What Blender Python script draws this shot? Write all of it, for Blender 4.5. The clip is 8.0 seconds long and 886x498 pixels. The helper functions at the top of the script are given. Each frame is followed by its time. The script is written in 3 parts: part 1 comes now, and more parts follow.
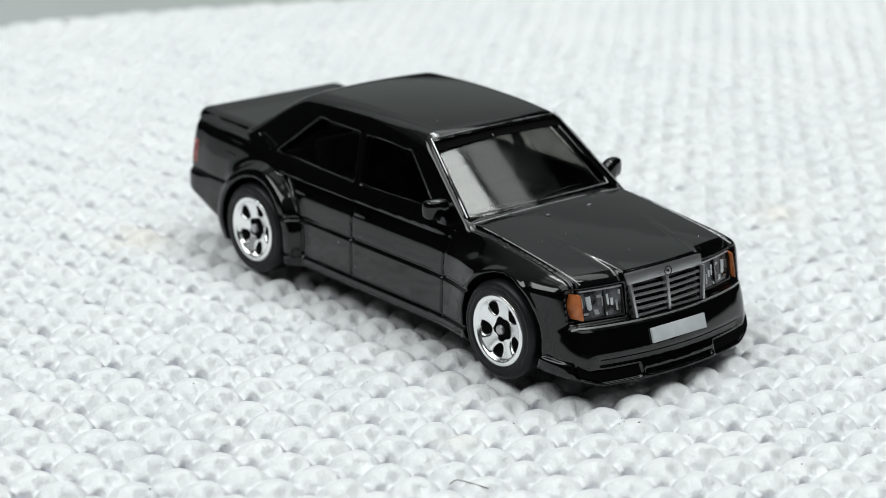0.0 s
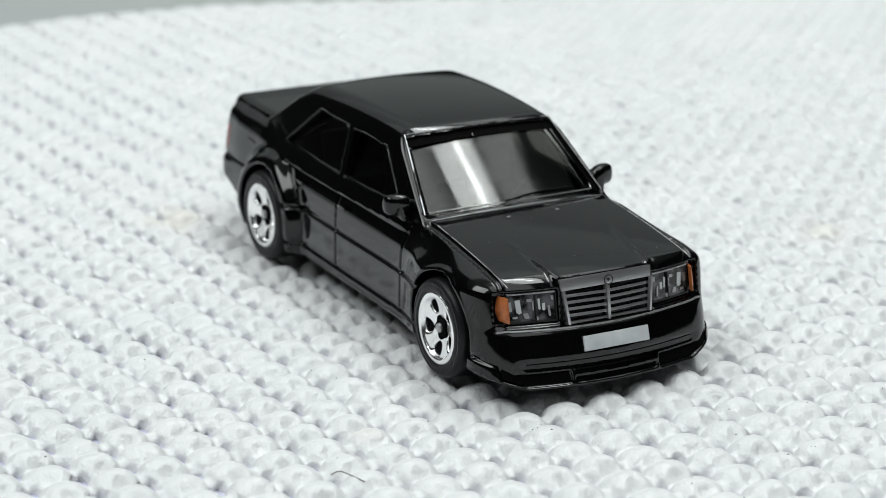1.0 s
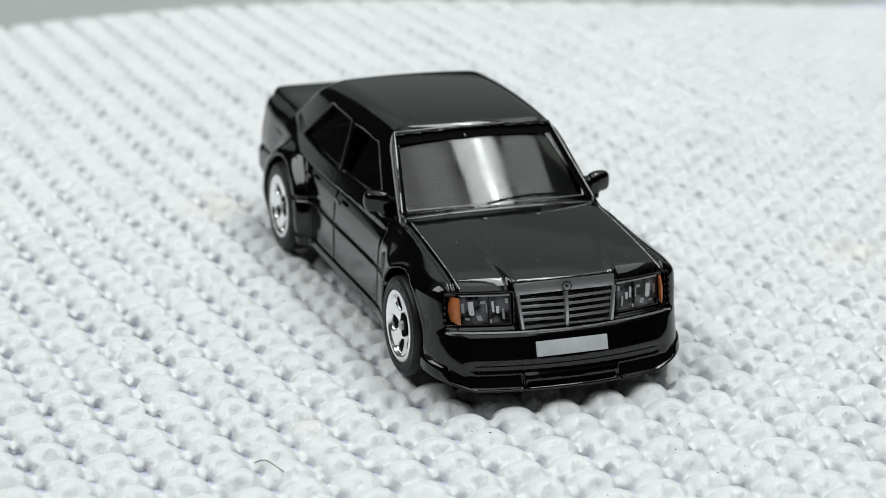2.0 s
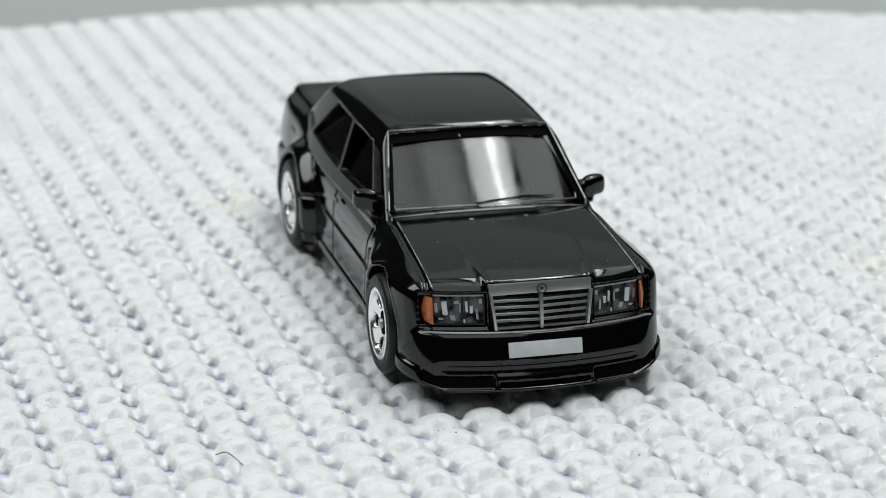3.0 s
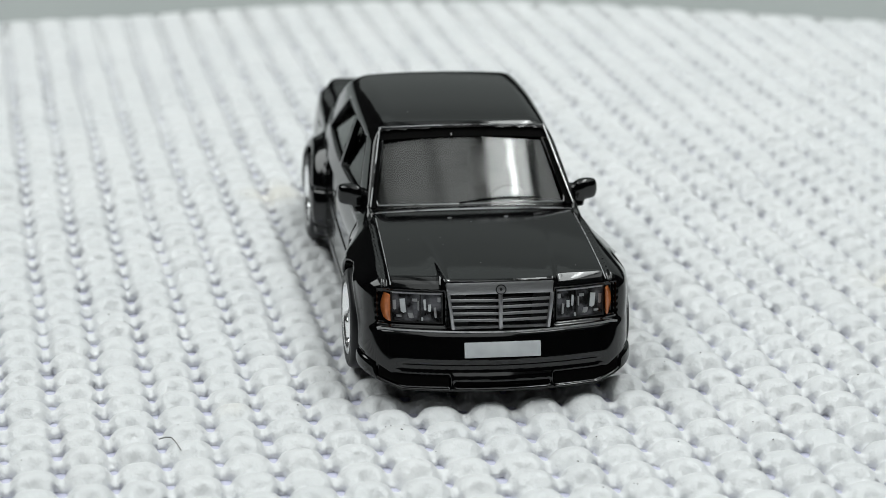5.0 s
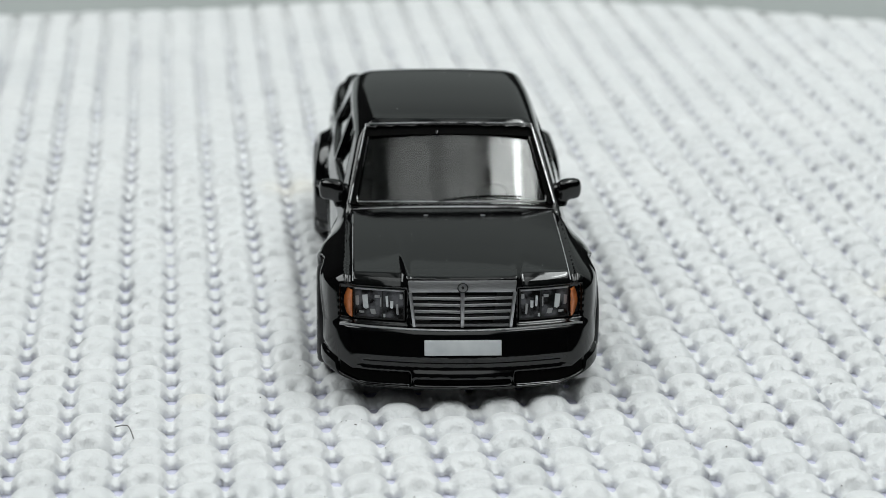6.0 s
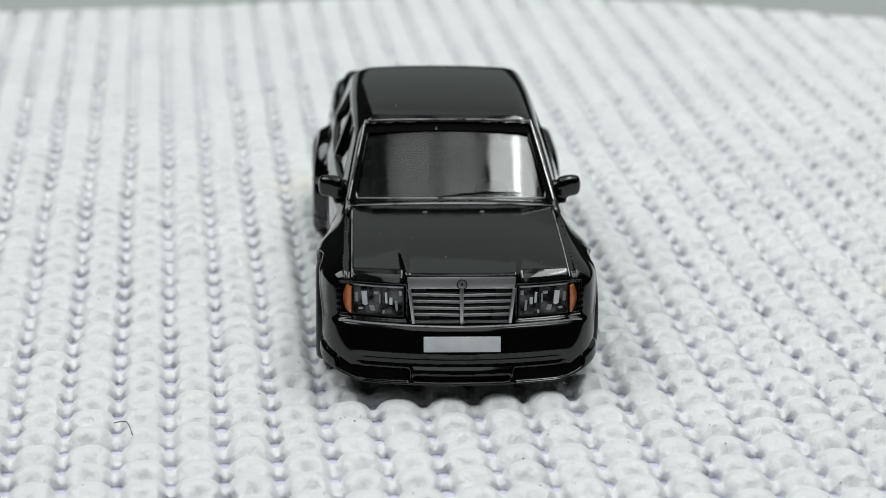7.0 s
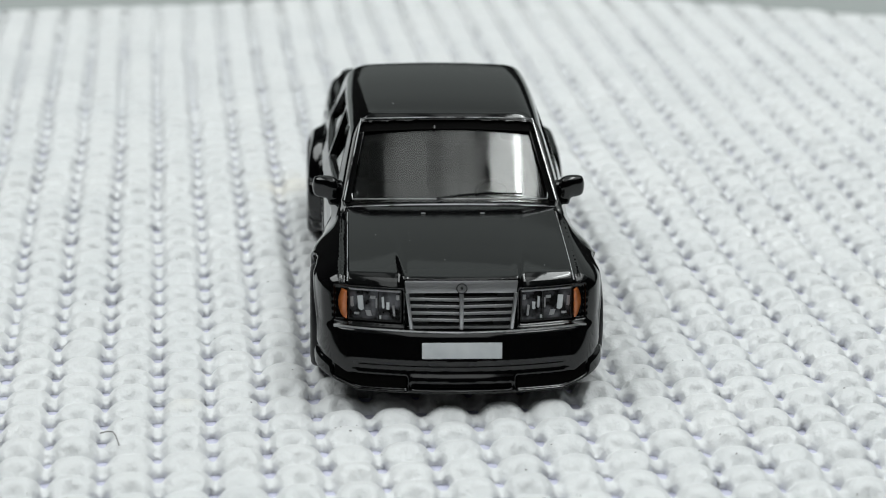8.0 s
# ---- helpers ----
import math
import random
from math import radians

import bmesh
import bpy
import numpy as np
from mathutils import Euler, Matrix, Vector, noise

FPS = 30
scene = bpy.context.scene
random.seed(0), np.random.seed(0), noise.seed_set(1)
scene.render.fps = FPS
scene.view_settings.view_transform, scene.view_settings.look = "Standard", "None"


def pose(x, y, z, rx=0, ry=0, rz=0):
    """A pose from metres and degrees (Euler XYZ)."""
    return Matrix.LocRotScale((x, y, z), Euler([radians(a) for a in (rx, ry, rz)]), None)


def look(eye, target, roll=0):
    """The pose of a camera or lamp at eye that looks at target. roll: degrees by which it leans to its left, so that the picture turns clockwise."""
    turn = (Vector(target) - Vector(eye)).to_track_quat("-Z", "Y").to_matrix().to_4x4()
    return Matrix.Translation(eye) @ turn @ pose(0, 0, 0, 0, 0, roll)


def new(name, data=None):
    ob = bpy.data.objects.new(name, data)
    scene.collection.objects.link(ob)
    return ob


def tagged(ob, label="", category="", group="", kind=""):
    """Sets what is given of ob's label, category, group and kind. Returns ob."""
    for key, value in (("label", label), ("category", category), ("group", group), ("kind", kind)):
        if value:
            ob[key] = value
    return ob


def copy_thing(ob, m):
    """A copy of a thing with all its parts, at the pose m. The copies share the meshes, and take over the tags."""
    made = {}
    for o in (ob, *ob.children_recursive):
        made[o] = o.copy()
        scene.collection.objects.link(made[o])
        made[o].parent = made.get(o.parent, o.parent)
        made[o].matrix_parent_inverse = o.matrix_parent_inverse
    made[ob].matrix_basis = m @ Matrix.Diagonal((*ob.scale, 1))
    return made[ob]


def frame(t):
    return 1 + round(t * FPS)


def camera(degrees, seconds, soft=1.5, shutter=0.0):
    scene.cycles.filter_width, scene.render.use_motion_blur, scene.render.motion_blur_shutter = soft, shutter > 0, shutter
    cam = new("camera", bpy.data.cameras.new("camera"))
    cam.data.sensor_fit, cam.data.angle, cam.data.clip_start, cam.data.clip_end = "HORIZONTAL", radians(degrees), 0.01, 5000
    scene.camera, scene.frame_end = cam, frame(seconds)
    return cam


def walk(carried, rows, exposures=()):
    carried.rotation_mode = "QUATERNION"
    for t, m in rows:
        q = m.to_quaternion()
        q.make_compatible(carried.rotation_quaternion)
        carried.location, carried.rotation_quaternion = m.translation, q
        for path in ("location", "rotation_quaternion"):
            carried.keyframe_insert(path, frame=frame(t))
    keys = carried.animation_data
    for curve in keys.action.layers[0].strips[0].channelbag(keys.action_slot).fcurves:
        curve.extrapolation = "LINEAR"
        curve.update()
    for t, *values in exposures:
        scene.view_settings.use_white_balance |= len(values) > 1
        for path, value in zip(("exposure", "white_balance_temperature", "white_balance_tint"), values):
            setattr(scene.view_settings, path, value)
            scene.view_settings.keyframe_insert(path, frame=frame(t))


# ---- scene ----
cam = camera(21.58, 8.0, soft=0.9)
cam.data.dof.use_dof = True
cam.data.dof.focus_distance = 0.236
cam.data.dof.aperture_fstop = 42.0
PATH = [
    (0.0, (0.18765, -0.16563, 0.08902), (0.01856, -0.02030, 0.01474), 1.12),
    (0.5, (0.20444, -0.14466, 0.08959), (0.02115, -0.01798, 0.01488), 1.22),
    (1.0, (0.21791, -0.12438, 0.09025), (0.02369, -0.01555, 0.01502), 1.00),
    (1.5, (0.22351, -0.11371, 0.09034), (0.02424, -0.01446, 0.01507), 1.23),
    (2.0, (0.23412, -0.09057, 0.09063), (0.02600, -0.01177, 0.01515), 1.25),
    (2.2, (0.23652, -0.08500, 0.09055), (0.02653, -0.01113, 0.01522), 1.20),
    (3.3, (0.24159, -0.06913, 0.09063), (0.02726, -0.00916, 0.01520), 1.25),
    (3.5, (0.24193, -0.06795, 0.09063), (0.02733, -0.00895, 0.01520), 1.25),
    (4.0, (0.24438, -0.05973, 0.09059), (0.02786, -0.00809, 0.01524), 1.21),
    (4.2, (0.24502, -0.05711, 0.09065), (0.02794, -0.00781, 0.01524), 1.21),
    (5.3, (0.24969, -0.03047, 0.09121), (0.02875, -0.00445, 0.01523), 1.19),
    (5.5, (0.25034, -0.02386, 0.09135), (0.02895, -0.00352, 0.01520), 1.18),
    (5.7, (0.25014, -0.01764, 0.09148), (0.02845, -0.00242, 0.01500), 1.10),
    (6.0, (0.25090, -0.01556, 0.09170), (0.02911, -0.00198, 0.01519), 0.92),
    (6.5, (0.25090, -0.01562, 0.09181), (0.02916, -0.00199, 0.01521), 0.92),
    (7.0, (0.25085, -0.01560, 0.09144), (0.02912, -0.00190, 0.01481), 0.99),
    (7.5, (0.25098, -0.01563, 0.09141), (0.02923, -0.00177, 0.01484), 1.02),
    (7.8, (0.24728, -0.01617, 0.08869), (0.02503, -0.00149, 0.01375), 1.10),
    (8.0, (0.24252, -0.01531, 0.08825), (0.02062, -0.00127, 0.01217), 0.94),
]
walk(cam, [(t, look(e, a, r)) for t, e, a, r in PATH], exposures=[(0.0, 0.43), (1.0, 0.38), (2.0, 0.34), (4.0, 0.27), (6.0, 0.25), (8.0, 0.24)])

# ---- light ----
world = bpy.data.worlds.new("room_air")
scene.world = world
world.use_nodes = True
world.node_tree.nodes["Background"].inputs[0].default_value = (0.9, 0.95, 1.0, 1)
world.node_tree.nodes["Background"].inputs[1].default_value = 0.02


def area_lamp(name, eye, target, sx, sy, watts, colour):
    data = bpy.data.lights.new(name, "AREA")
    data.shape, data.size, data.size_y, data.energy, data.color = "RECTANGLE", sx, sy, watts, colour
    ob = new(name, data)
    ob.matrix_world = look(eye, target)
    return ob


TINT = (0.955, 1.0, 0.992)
# Unseen broad key lamp, its extent set by reflections in paint and glass
area_lamp("soft_box", (-0.20, -0.64, 0.95), (-0.20, -0.55, 0.0), 1.1, 0.56, 7.4, TINT)
# Unseen panels added overhead for the bands of light reflected in the windscreen
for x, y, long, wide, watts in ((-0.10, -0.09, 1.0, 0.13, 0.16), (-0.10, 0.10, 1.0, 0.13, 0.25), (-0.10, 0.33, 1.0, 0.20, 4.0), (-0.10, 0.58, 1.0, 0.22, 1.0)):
    area_lamp("reflection_panel", (x, y, 0.96), (x, y, 0.0), long, wide, watts, TINT)
# Unseen narrow lamp, placed by the bright streak on the windscreen
area_lamp("streak_lamp", (-0.20, 0.345, 0.945), (-0.20, 0.345, 0.0), 0.60, 0.024, 0.75, TINT)
# Unseen fill lamp added over the front to brighten the mat
area_lamp("front_fill", (0.50, 0.0, 0.97), (0.10, 0.0, 0.0), 0.50, 1.2, 1.9, TINT)
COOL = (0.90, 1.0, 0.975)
# Unseen fill panels, stepped brighter upwards, added to grey the hood and roof reflections
area_lamp("back_fill", (-0.90, 0.42, 0.37), (0.0, 0.0, 0.37), 1.5, 0.42, 0.43, COOL)
area_lamp("back_fill", (-0.90, 0.42, 0.735), (0.0, 0.0, 0.735), 1.5, 0.31, 0.45, COOL)
area_lamp("back_fill", (-0.90, 0.42, 1.08), (0.0, 0.0, 1.08), 1.5, 0.38, 0.85, COOL)

# ---- materials ----
CM = 0.01


def material(name, colour, rough=0.5, metal=0.0, **more):
    m = bpy.data.materials.new(name)
    m.use_nodes = True
    b = m.node_tree.nodes["Principled BSDF"]
    b.inputs["Base Color"].default_value = (*colour, 1)
    b.inputs["Roughness"].default_value = rough
    b.inputs["Metallic"].default_value = metal
    for key, value in more.items():
        b.inputs[key.replace("_", " ")].default_value = value
    return m


def texture(m, scale, detail=4.0, kind="ShaderNodeTexNoise"):
    nodes, links = m.node_tree.nodes, m.node_tree.links
    where = nodes.new("ShaderNodeTexCoord")
    tex = nodes.new(kind)
    tex.inputs["Scale"].default_value = scale
    if "Detail" in tex.inputs:
        tex.inputs["Detail"].default_value = detail
    links.new(where.outputs["Object"], tex.inputs["Vector"])
    return tex


def ramp(m, source, stops, target):
    nodes, links = m.node_tree.nodes, m.node_tree.links
    r = nodes.new("ShaderNodeValToRGB")
    while len(r.color_ramp.elements) < len(stops):
        r.color_ramp.elements.new(0.5)
    for e, (at, c) in zip(r.color_ramp.elements, stops):
        e.position, e.color = at, (*c, 1) if len(c) == 3 else c
    links.new(source, r.inputs[0])
    if target:
        links.new(r.outputs[0], m.node_tree.nodes["Principled BSDF"].inputs[target])
    return r


def relief(m, source, strength, distance):
    nodes, links = m.node_tree.nodes, m.node_tree.links
    b = nodes.new("ShaderNodeBump")
    b.inputs["Strength"].default_value, b.inputs["Distance"].default_value = strength, distance
    links.new(source, b.inputs["Height"])
    links.new(b.outputs[0], nodes["Principled BSDF"].inputs["Normal"])


PAINT = material("black_enamel", (0.0016, 0.0016, 0.0018), 0.07, Specular_IOR_Level=0.5)
relief(PAINT, texture(PAINT, 900.0, 2.0).outputs[0], 0.06, 0.0001)
n = texture(PAINT, 3500.0, 1.0)
ramp(PAINT, n.outputs[0], [(0.0, (0.06,) * 3), (0.62, (0.07,) * 3), (0.75, (0.16,) * 3)], "Roughness")
PLASTIC = material("black_plastic", (0.006, 0.006, 0.006), 0.35)
relief(PLASTIC, texture(PLASTIC, 2500.0).outputs[0], 0.15, 0.0001)
RUBBER = material("tyre_plastic", (0.006, 0.006, 0.007), 0.42, Specular_IOR_Level=0.25)
relief(RUBBER, texture(RUBBER, 1800.0).outputs[0], 0.2, 0.0001)
CHROME = material("hot_foil_silver", (0.92, 0.92, 0.92), 0.24, 1.0)
relief(CHROME, texture(CHROME, 1500.0).outputs[0], 0.12, 0.0001)
SILVER = material("silver_print", (0.44, 0.44, 0.45), 0.33, 0.85)
relief(SILVER, texture(SILVER, 2500.0).outputs[0], 0.25, 0.0001)
DARKPRINT = material("smoked_print", (0.02, 0.02, 0.022), 0.1)
ramp(DARKPRINT, texture(DARKPRINT, 700.0).outputs[0], [(0.42, (0.006,) * 3), (0.62, (0.13, 0.13, 0.14))], "Base Color")
AMBER = material("amber_print", (0.55, 0.13, 0.02), 0.25)
ramp(AMBER, texture(AMBER, 1200.0).outputs[0], [(0.3, (0.30, 0.085, 0.024)), (0.7, (0.50, 0.155, 0.05))], "Base Color")
RED = material("red_print", (0.22, 0.02, 0.02), 0.25)
ramp(RED, texture(RED, 900.0).outputs[0], [(0.35, (0.16, 0.02, 0.02)), (0.62, (0.40, 0.13, 0.12))], "Base Color")
PLATE = material("plate_white", (0.62, 0.64, 0.65), 0.35)
ramp(PLATE, texture(PLATE, 600.0).outputs[0], [(0.3, (0.50, 0.52, 0.54)), (0.7, (0.60, 0.62, 0.63))], "Base Color")
GLASS = material("smoked_clear_plastic", (0.37, 0.37, 0.35), 0.0, 0.0, Transmission_Weight=1.0, IOR=1.12, Coat_Weight=1.0, Coat_IOR=1.45, Coat_Roughness=0.12)
ramp(GLASS, texture(GLASS, 150.0, 3.0).outputs[0], [(0.4, (0.06,) * 3), (0.7, (0.15,) * 3)], "Coat Roughness")
wave = GLASS.node_tree.nodes.new("ShaderNodeBump")
wave.inputs["Strength"].default_value, wave.inputs["Distance"].default_value = 0.10, 0.0003
GLASS.node_tree.links.new(texture(GLASS, 160.0, 1.0).outputs[0], wave.inputs["Height"])
GLASS.node_tree.links.new(wave.outputs[0], GLASS.node_tree.nodes["Principled BSDF"].inputs["Coat Normal"])
# Broken silver for edges: some wear, and highlights painted in as colour
WORN_GLINT = material("worn_glint_silver", (0.40, 0.40, 0.41), 0.35, 0.8)
ramp(WORN_GLINT, texture(WORN_GLINT, 420.0, 5.0).outputs[0], [(0.33, (0.03,) * 3), (0.45, (0.55, 0.55, 0.56))], "Base Color")
SEAT = material("interior_plastic", (0.012, 0.012, 0.013), 0.5)
VINYL = material("white_vinyl_foam", (0.78, 0.79, 0.80), 0.34, Specular_IOR_Level=0.45)
a = texture(VINYL, 60.0, 3.0)
ramp(VINYL, a.outputs[0], [(0.3, (0.675, 0.685, 0.695)), (0.7, (0.725, 0.73, 0.735))], "Base Color")
relief(VINYL, texture(VINYL, 900.0, 8.0).outputs[0], 0.6, 0.0006)


def stain(m, place, radius, colour):
    """A faint blotch with a ragged edge over the base colour."""
    nodes, links = m.node_tree.nodes, m.node_tree.links
    base = nodes["Principled BSDF"].inputs["Base Color"]
    old = base.links[0].from_socket
    where = nodes.new("ShaderNodeTexCoord")
    far = nodes.new("ShaderNodeVectorMath")
    far.operation = "DISTANCE"
    far.inputs[1].default_value = place
    links.new(where.outputs["Object"], far.inputs[0])
    rag = texture(m, 700.0, 4.0)
    add = nodes.new("ShaderNodeMath")
    add.operation = "MULTIPLY_ADD"
    links.new(rag.outputs[0], add.inputs[0])
    add.inputs[1].default_value = radius
    links.new(far.outputs["Value"], add.inputs[2])
    r = ramp(m, add.outputs[0], [(radius * 0.6, (0.55,) * 3), (radius * 1.5, (0.0,) * 3)], None)
    mix = nodes.new("ShaderNodeMix")
    mix.data_type = "RGBA"
    links.new(r.outputs[0], mix.inputs[0])
    links.new(old, mix.inputs[6])
    mix.inputs[7].default_value = (*colour, 1)
    links.new(mix.outputs[2], base)


stain(VINYL, (-0.042, -0.0175, 0.0), 0.004, (0.74, 0.68, 0.56))
stain(VINYL, (0.000, 0.052, 0.0), 0.003, (0.76, 0.70, 0.58))
stain(VINYL, (0.0294, -0.0271, 0.0), 0.0025, (0.78, 0.74, 0.66))
LINER = material("lavender_liner", (0.52, 0.52, 0.64), 0.8)
TABLE = material("grey_tabletop", (0.36, 0.38, 0.375), 0.6)
ramp(TABLE, texture(TABLE, 12.0).outputs[0], [(0.3, (0.30, 0.322, 0.317)), (0.7, (0.34, 0.36, 0.355))], "Base Color")
WALL = material("dark_wall", (0.015, 0.015, 0.015), 0.9)
ramp(WALL, texture(WALL, 6.0).outputs[0], [(0.3, (0.013, 0.013, 0.013)), (0.7, (0.018, 0.018, 0.018))], "Base Color")
PALE = material("pale_wall", (0.55, 0.56, 0.56), 0.9)
ramp(PALE, texture(PALE, 6.0).outputs[0], [(0.3, (0.52, 0.53, 0.53)), (0.7, (0.58, 0.59, 0.59))], "Base Color")
# Near-black that puts the shade of recesses into the colour; also the black hub
RECESS_BLACK = material("recess_shade_black", (0.002, 0.002, 0.002), 0.7, Specular_IOR_Level=0.03)
LINT = material("dark_lint", (0.16, 0.15, 0.145), 0.8)


# ---- building helpers ----
def mesh_object(name, me, mat, parent=None, label=""):
    me.materials.append(mat)
    ob = new(name, me)
    ob.parent = parent
    return tagged(ob, label)


def from_arrays(name, verts, faces, smooth=True, normals=None):
    """A mesh from arrays in centimetres; all faces have the same number of corners."""
    me = bpy.data.meshes.new(name)
    verts, faces = np.asarray(verts, np.float32), np.asarray(faces, np.int32)
    k = faces.shape[1]
    me.vertices.add(len(verts))
    me.vertices.foreach_set("co", (verts * CM).astype(np.float32).ravel())
    me.loops.add(faces.size)
    me.loops.foreach_set("vertex_index", faces.ravel())
    me.polygons.add(len(faces))
    me.polygons.foreach_set("loop_start", np.arange(0, faces.size, k, dtype=np.int32))
    me.polygons.foreach_set("use_smooth", np.full(len(faces), smooth))
    me.update(calc_edges=True)
    me.validate()
    if normals is not None:
        me.normals_split_custom_set_from_vertices(normals.tolist())
    return me


def part(name, bm, mat, parent, label="", smooth=True):
    """Links a bmesh, drawn in centimetres, as one mesh under its parent."""
    me = bpy.data.meshes.new(name)
    bmesh.ops.recalc_face_normals(bm, faces=bm.faces)
    for v in bm.verts:
        v.co *= CM
    for f in bm.faces:
        f.smooth = smooth
    bm.to_mesh(me)
    bm.free()
    if smooth:
        me.set_sharp_from_angle(angle=radians(38))
    return mesh_object(name, me, mat, parent, label)


def smax(a, b, k):
    h = np.maximum(k - np.abs(a - b), 0) / k
    return np.maximum(a, b) + h * h * k * 0.25


def smin(a, b, k):
    return -smax(-a, -b, k)


def carve(d, line, half, depth):
    """A groove of that half width along line = 0, sunk into the surface."""
    return np.maximum(d, np.minimum(half - np.abs(line), d + depth))


def curve(x, xs, ys):
    """A smooth line through points."""
    xs, ys = np.asarray(xs, float), np.asarray(ys, float)
    m = np.gradient(ys, xs)
    k = np.clip(np.searchsorted(xs, x) - 1, 0, len(xs) - 2)
    w = xs[k + 1] - xs[k]
    t = np.clip((x - xs[k]) / w, 0, 1)
    return (2 * t**3 - 3 * t**2 + 1) * ys[k] + (t**3 - 2 * t**2 + t) * w * m[k] + (3 * t**2 - 2 * t**3) * ys[k + 1] + (t**3 - t**2) * w * m[k + 1]


def surface(F, lo, h):
    """Vertices and quads of the surface F = 0 of a sampled field (a dual grid)."""
    inside = F < 0
    c = sum(inside[i:i + F.shape[0] - 1, j:j + F.shape[1] - 1, k:k + F.shape[2] - 1].astype(np.int8)
            for i in (0, 1) for j in (0, 1) for k in (0, 1))
    active = (c > 0) & (c < 8)
    idx = np.argwhere(active)
    number = np.full(active.shape, -1, np.int32)
    number[active] = np.arange(len(idx))
    total, count = np.zeros((len(idx), 3)), np.zeros(len(idx))
    for axis in range(3):
        for p in (0, 1):
            for q in (0, 1):
                a = np.insert(np.array([p, q]), axis, 0)
                b = np.insert(np.array([p, q]), axis, 1)
                va, vb = F[tuple((idx + a).T)], F[tuple((idx + b).T)]
                hit = (va < 0) != (vb < 0)
                s = np.where(hit, va / np.where(hit, va - vb, 1), 0)
                total += hit[:, None] * (a + s[:, None] * (b - a))
                count += hit
    verts = np.asarray(lo) + h * (idx + total / count[:, None])
    quads = []
    for axis in range(3):
        u, v = (axis + 1) % 3, (axis + 2) % 3
        one = [slice(None)] * 3
        two = [slice(None)] * 3
        one[axis], two[axis] = slice(0, -1), slice(1, None)
        A, B = inside[tuple(one)], inside[tuple(two)]
        cross = np.argwhere(A != B)
        keep = (cross[:, u] > 0) & (cross[:, v] > 0) & (cross[:, u] < F.shape[u] - 1) & (cross[:, v] < F.shape[v] - 1)
        cross = cross[keep]
        ring = []
        for du, dv in ((-1, -1), (0, -1), (0, 0), (-1, 0)):
            o = cross.copy()
            o[:, u] += du
            o[:, v] += dv
            ring.append(number[tuple(o.T)])
        ring = np.stack(ring, 1)
        flip = ~A[tuple(cross.T)]
        ring[flip] = ring[flip][:, ::-1]
        quads.append(ring)
    return verts, np.concatenate(quads)


def solid(fn, lo, hi, h, mirror=False):
    """The skin of fn(x, y, z) < 0 in a box; with mirror, fn is sampled for y >= 0 alone and doubled."""
    axes = [np.arange(a, b + h, h, dtype=np.float32) for a, b in zip(lo, hi)]
    if mirror:
        axes[1] = np.arange(h / 2, hi[1] + h, h, dtype=np.float32)
    x, y, z = axes[0][:, None, None], axes[1][None, :, None], axes[2][None, None, :]
    F = np.broadcast_to(fn(x, y, z), (len(axes[0]), len(axes[1]), len(axes[2]))).astype(np.float32)
    low = [axes[0][0], axes[1][0], axes[2][0]]
    if mirror:
        F = np.concatenate([F[:, ::-1], F], 1)
        low[1] = -axes[1][-1]
    return surface(F, low, h)


def relax(v, f, rounds=2):
    """Evens out the little steps that sampling leaves."""
    count = np.zeros(len(v))
    for k in range(4):
        np.add.at(count, f[:, k], 2)
    for _ in range(rounds):
        for weight in (0.5, -0.52):
            total = np.zeros_like(v)
            for k in range(4):
                np.add.at(total, f[:, k], v[f[:, (k + 1) % 4]] + v[f[:, (k + 3) % 4]])
            v = v + weight * (total / count[:, None] - v)
    return v


def vertex_normals(v, f):
    n = np.cross(v[f[:, 2]] - v[f[:, 0]], v[f[:, 3]] - v[f[:, 1]])
    out = np.zeros_like(v)
    for k in range(4):
        np.add.at(out, f[:, k], n)
    return out / np.maximum(np.linalg.norm(out, axis=1, keepdims=True), 1e-12)


def solid_part(name, fn, lo, hi, h, mat, parent, label=""):
    v, f = solid(fn, lo, hi, h)
    v = relax(v, f)
    return mesh_object(name, from_arrays(name, v, f), mat, parent, label)


def box(x, y, z, cx, cy, cz, hx, hy, hz, r=0.0):
    """Distance to a rounded box."""
    qx, qy, qz = np.abs(x - cx) - hx + r, np.abs(y - cy) - hy + r, np.abs(z - cz) - hz + r
    out = np.sqrt(np.maximum(qx, 0) ** 2 + np.maximum(qy, 0) ** 2 + np.maximum(qz, 0) ** 2)
    return out + np.minimum(np.maximum(np.maximum(qx, qy), qz), 0) - r


def slab(points, thick, segs=0.0):
    """A bmesh prism: the outline points (3D, in order), thickened along its own normal."""
    bm = bmesh.new()
    pts = [Vector(p) for p in points]
    n = (pts[1] - pts[0]).cross(pts[2] - pts[0]).normalized() * thick
    a = [bm.verts.new(p) for p in pts]
    b = [bm.verts.new(p - n) for p in pts]
    bm.faces.new(a)
    bm.faces.new(b[::-1])
    for i in range(len(a)):
        j = (i + 1) % len(a)
        bm.faces.new((a[j], a[i], b[i], b[j]))
    if segs:
        bmesh.ops.bevel(bm, geom=bm.edges[:], offset=segs, segments=2, affect="EDGES", profile=0.6)
    return bm


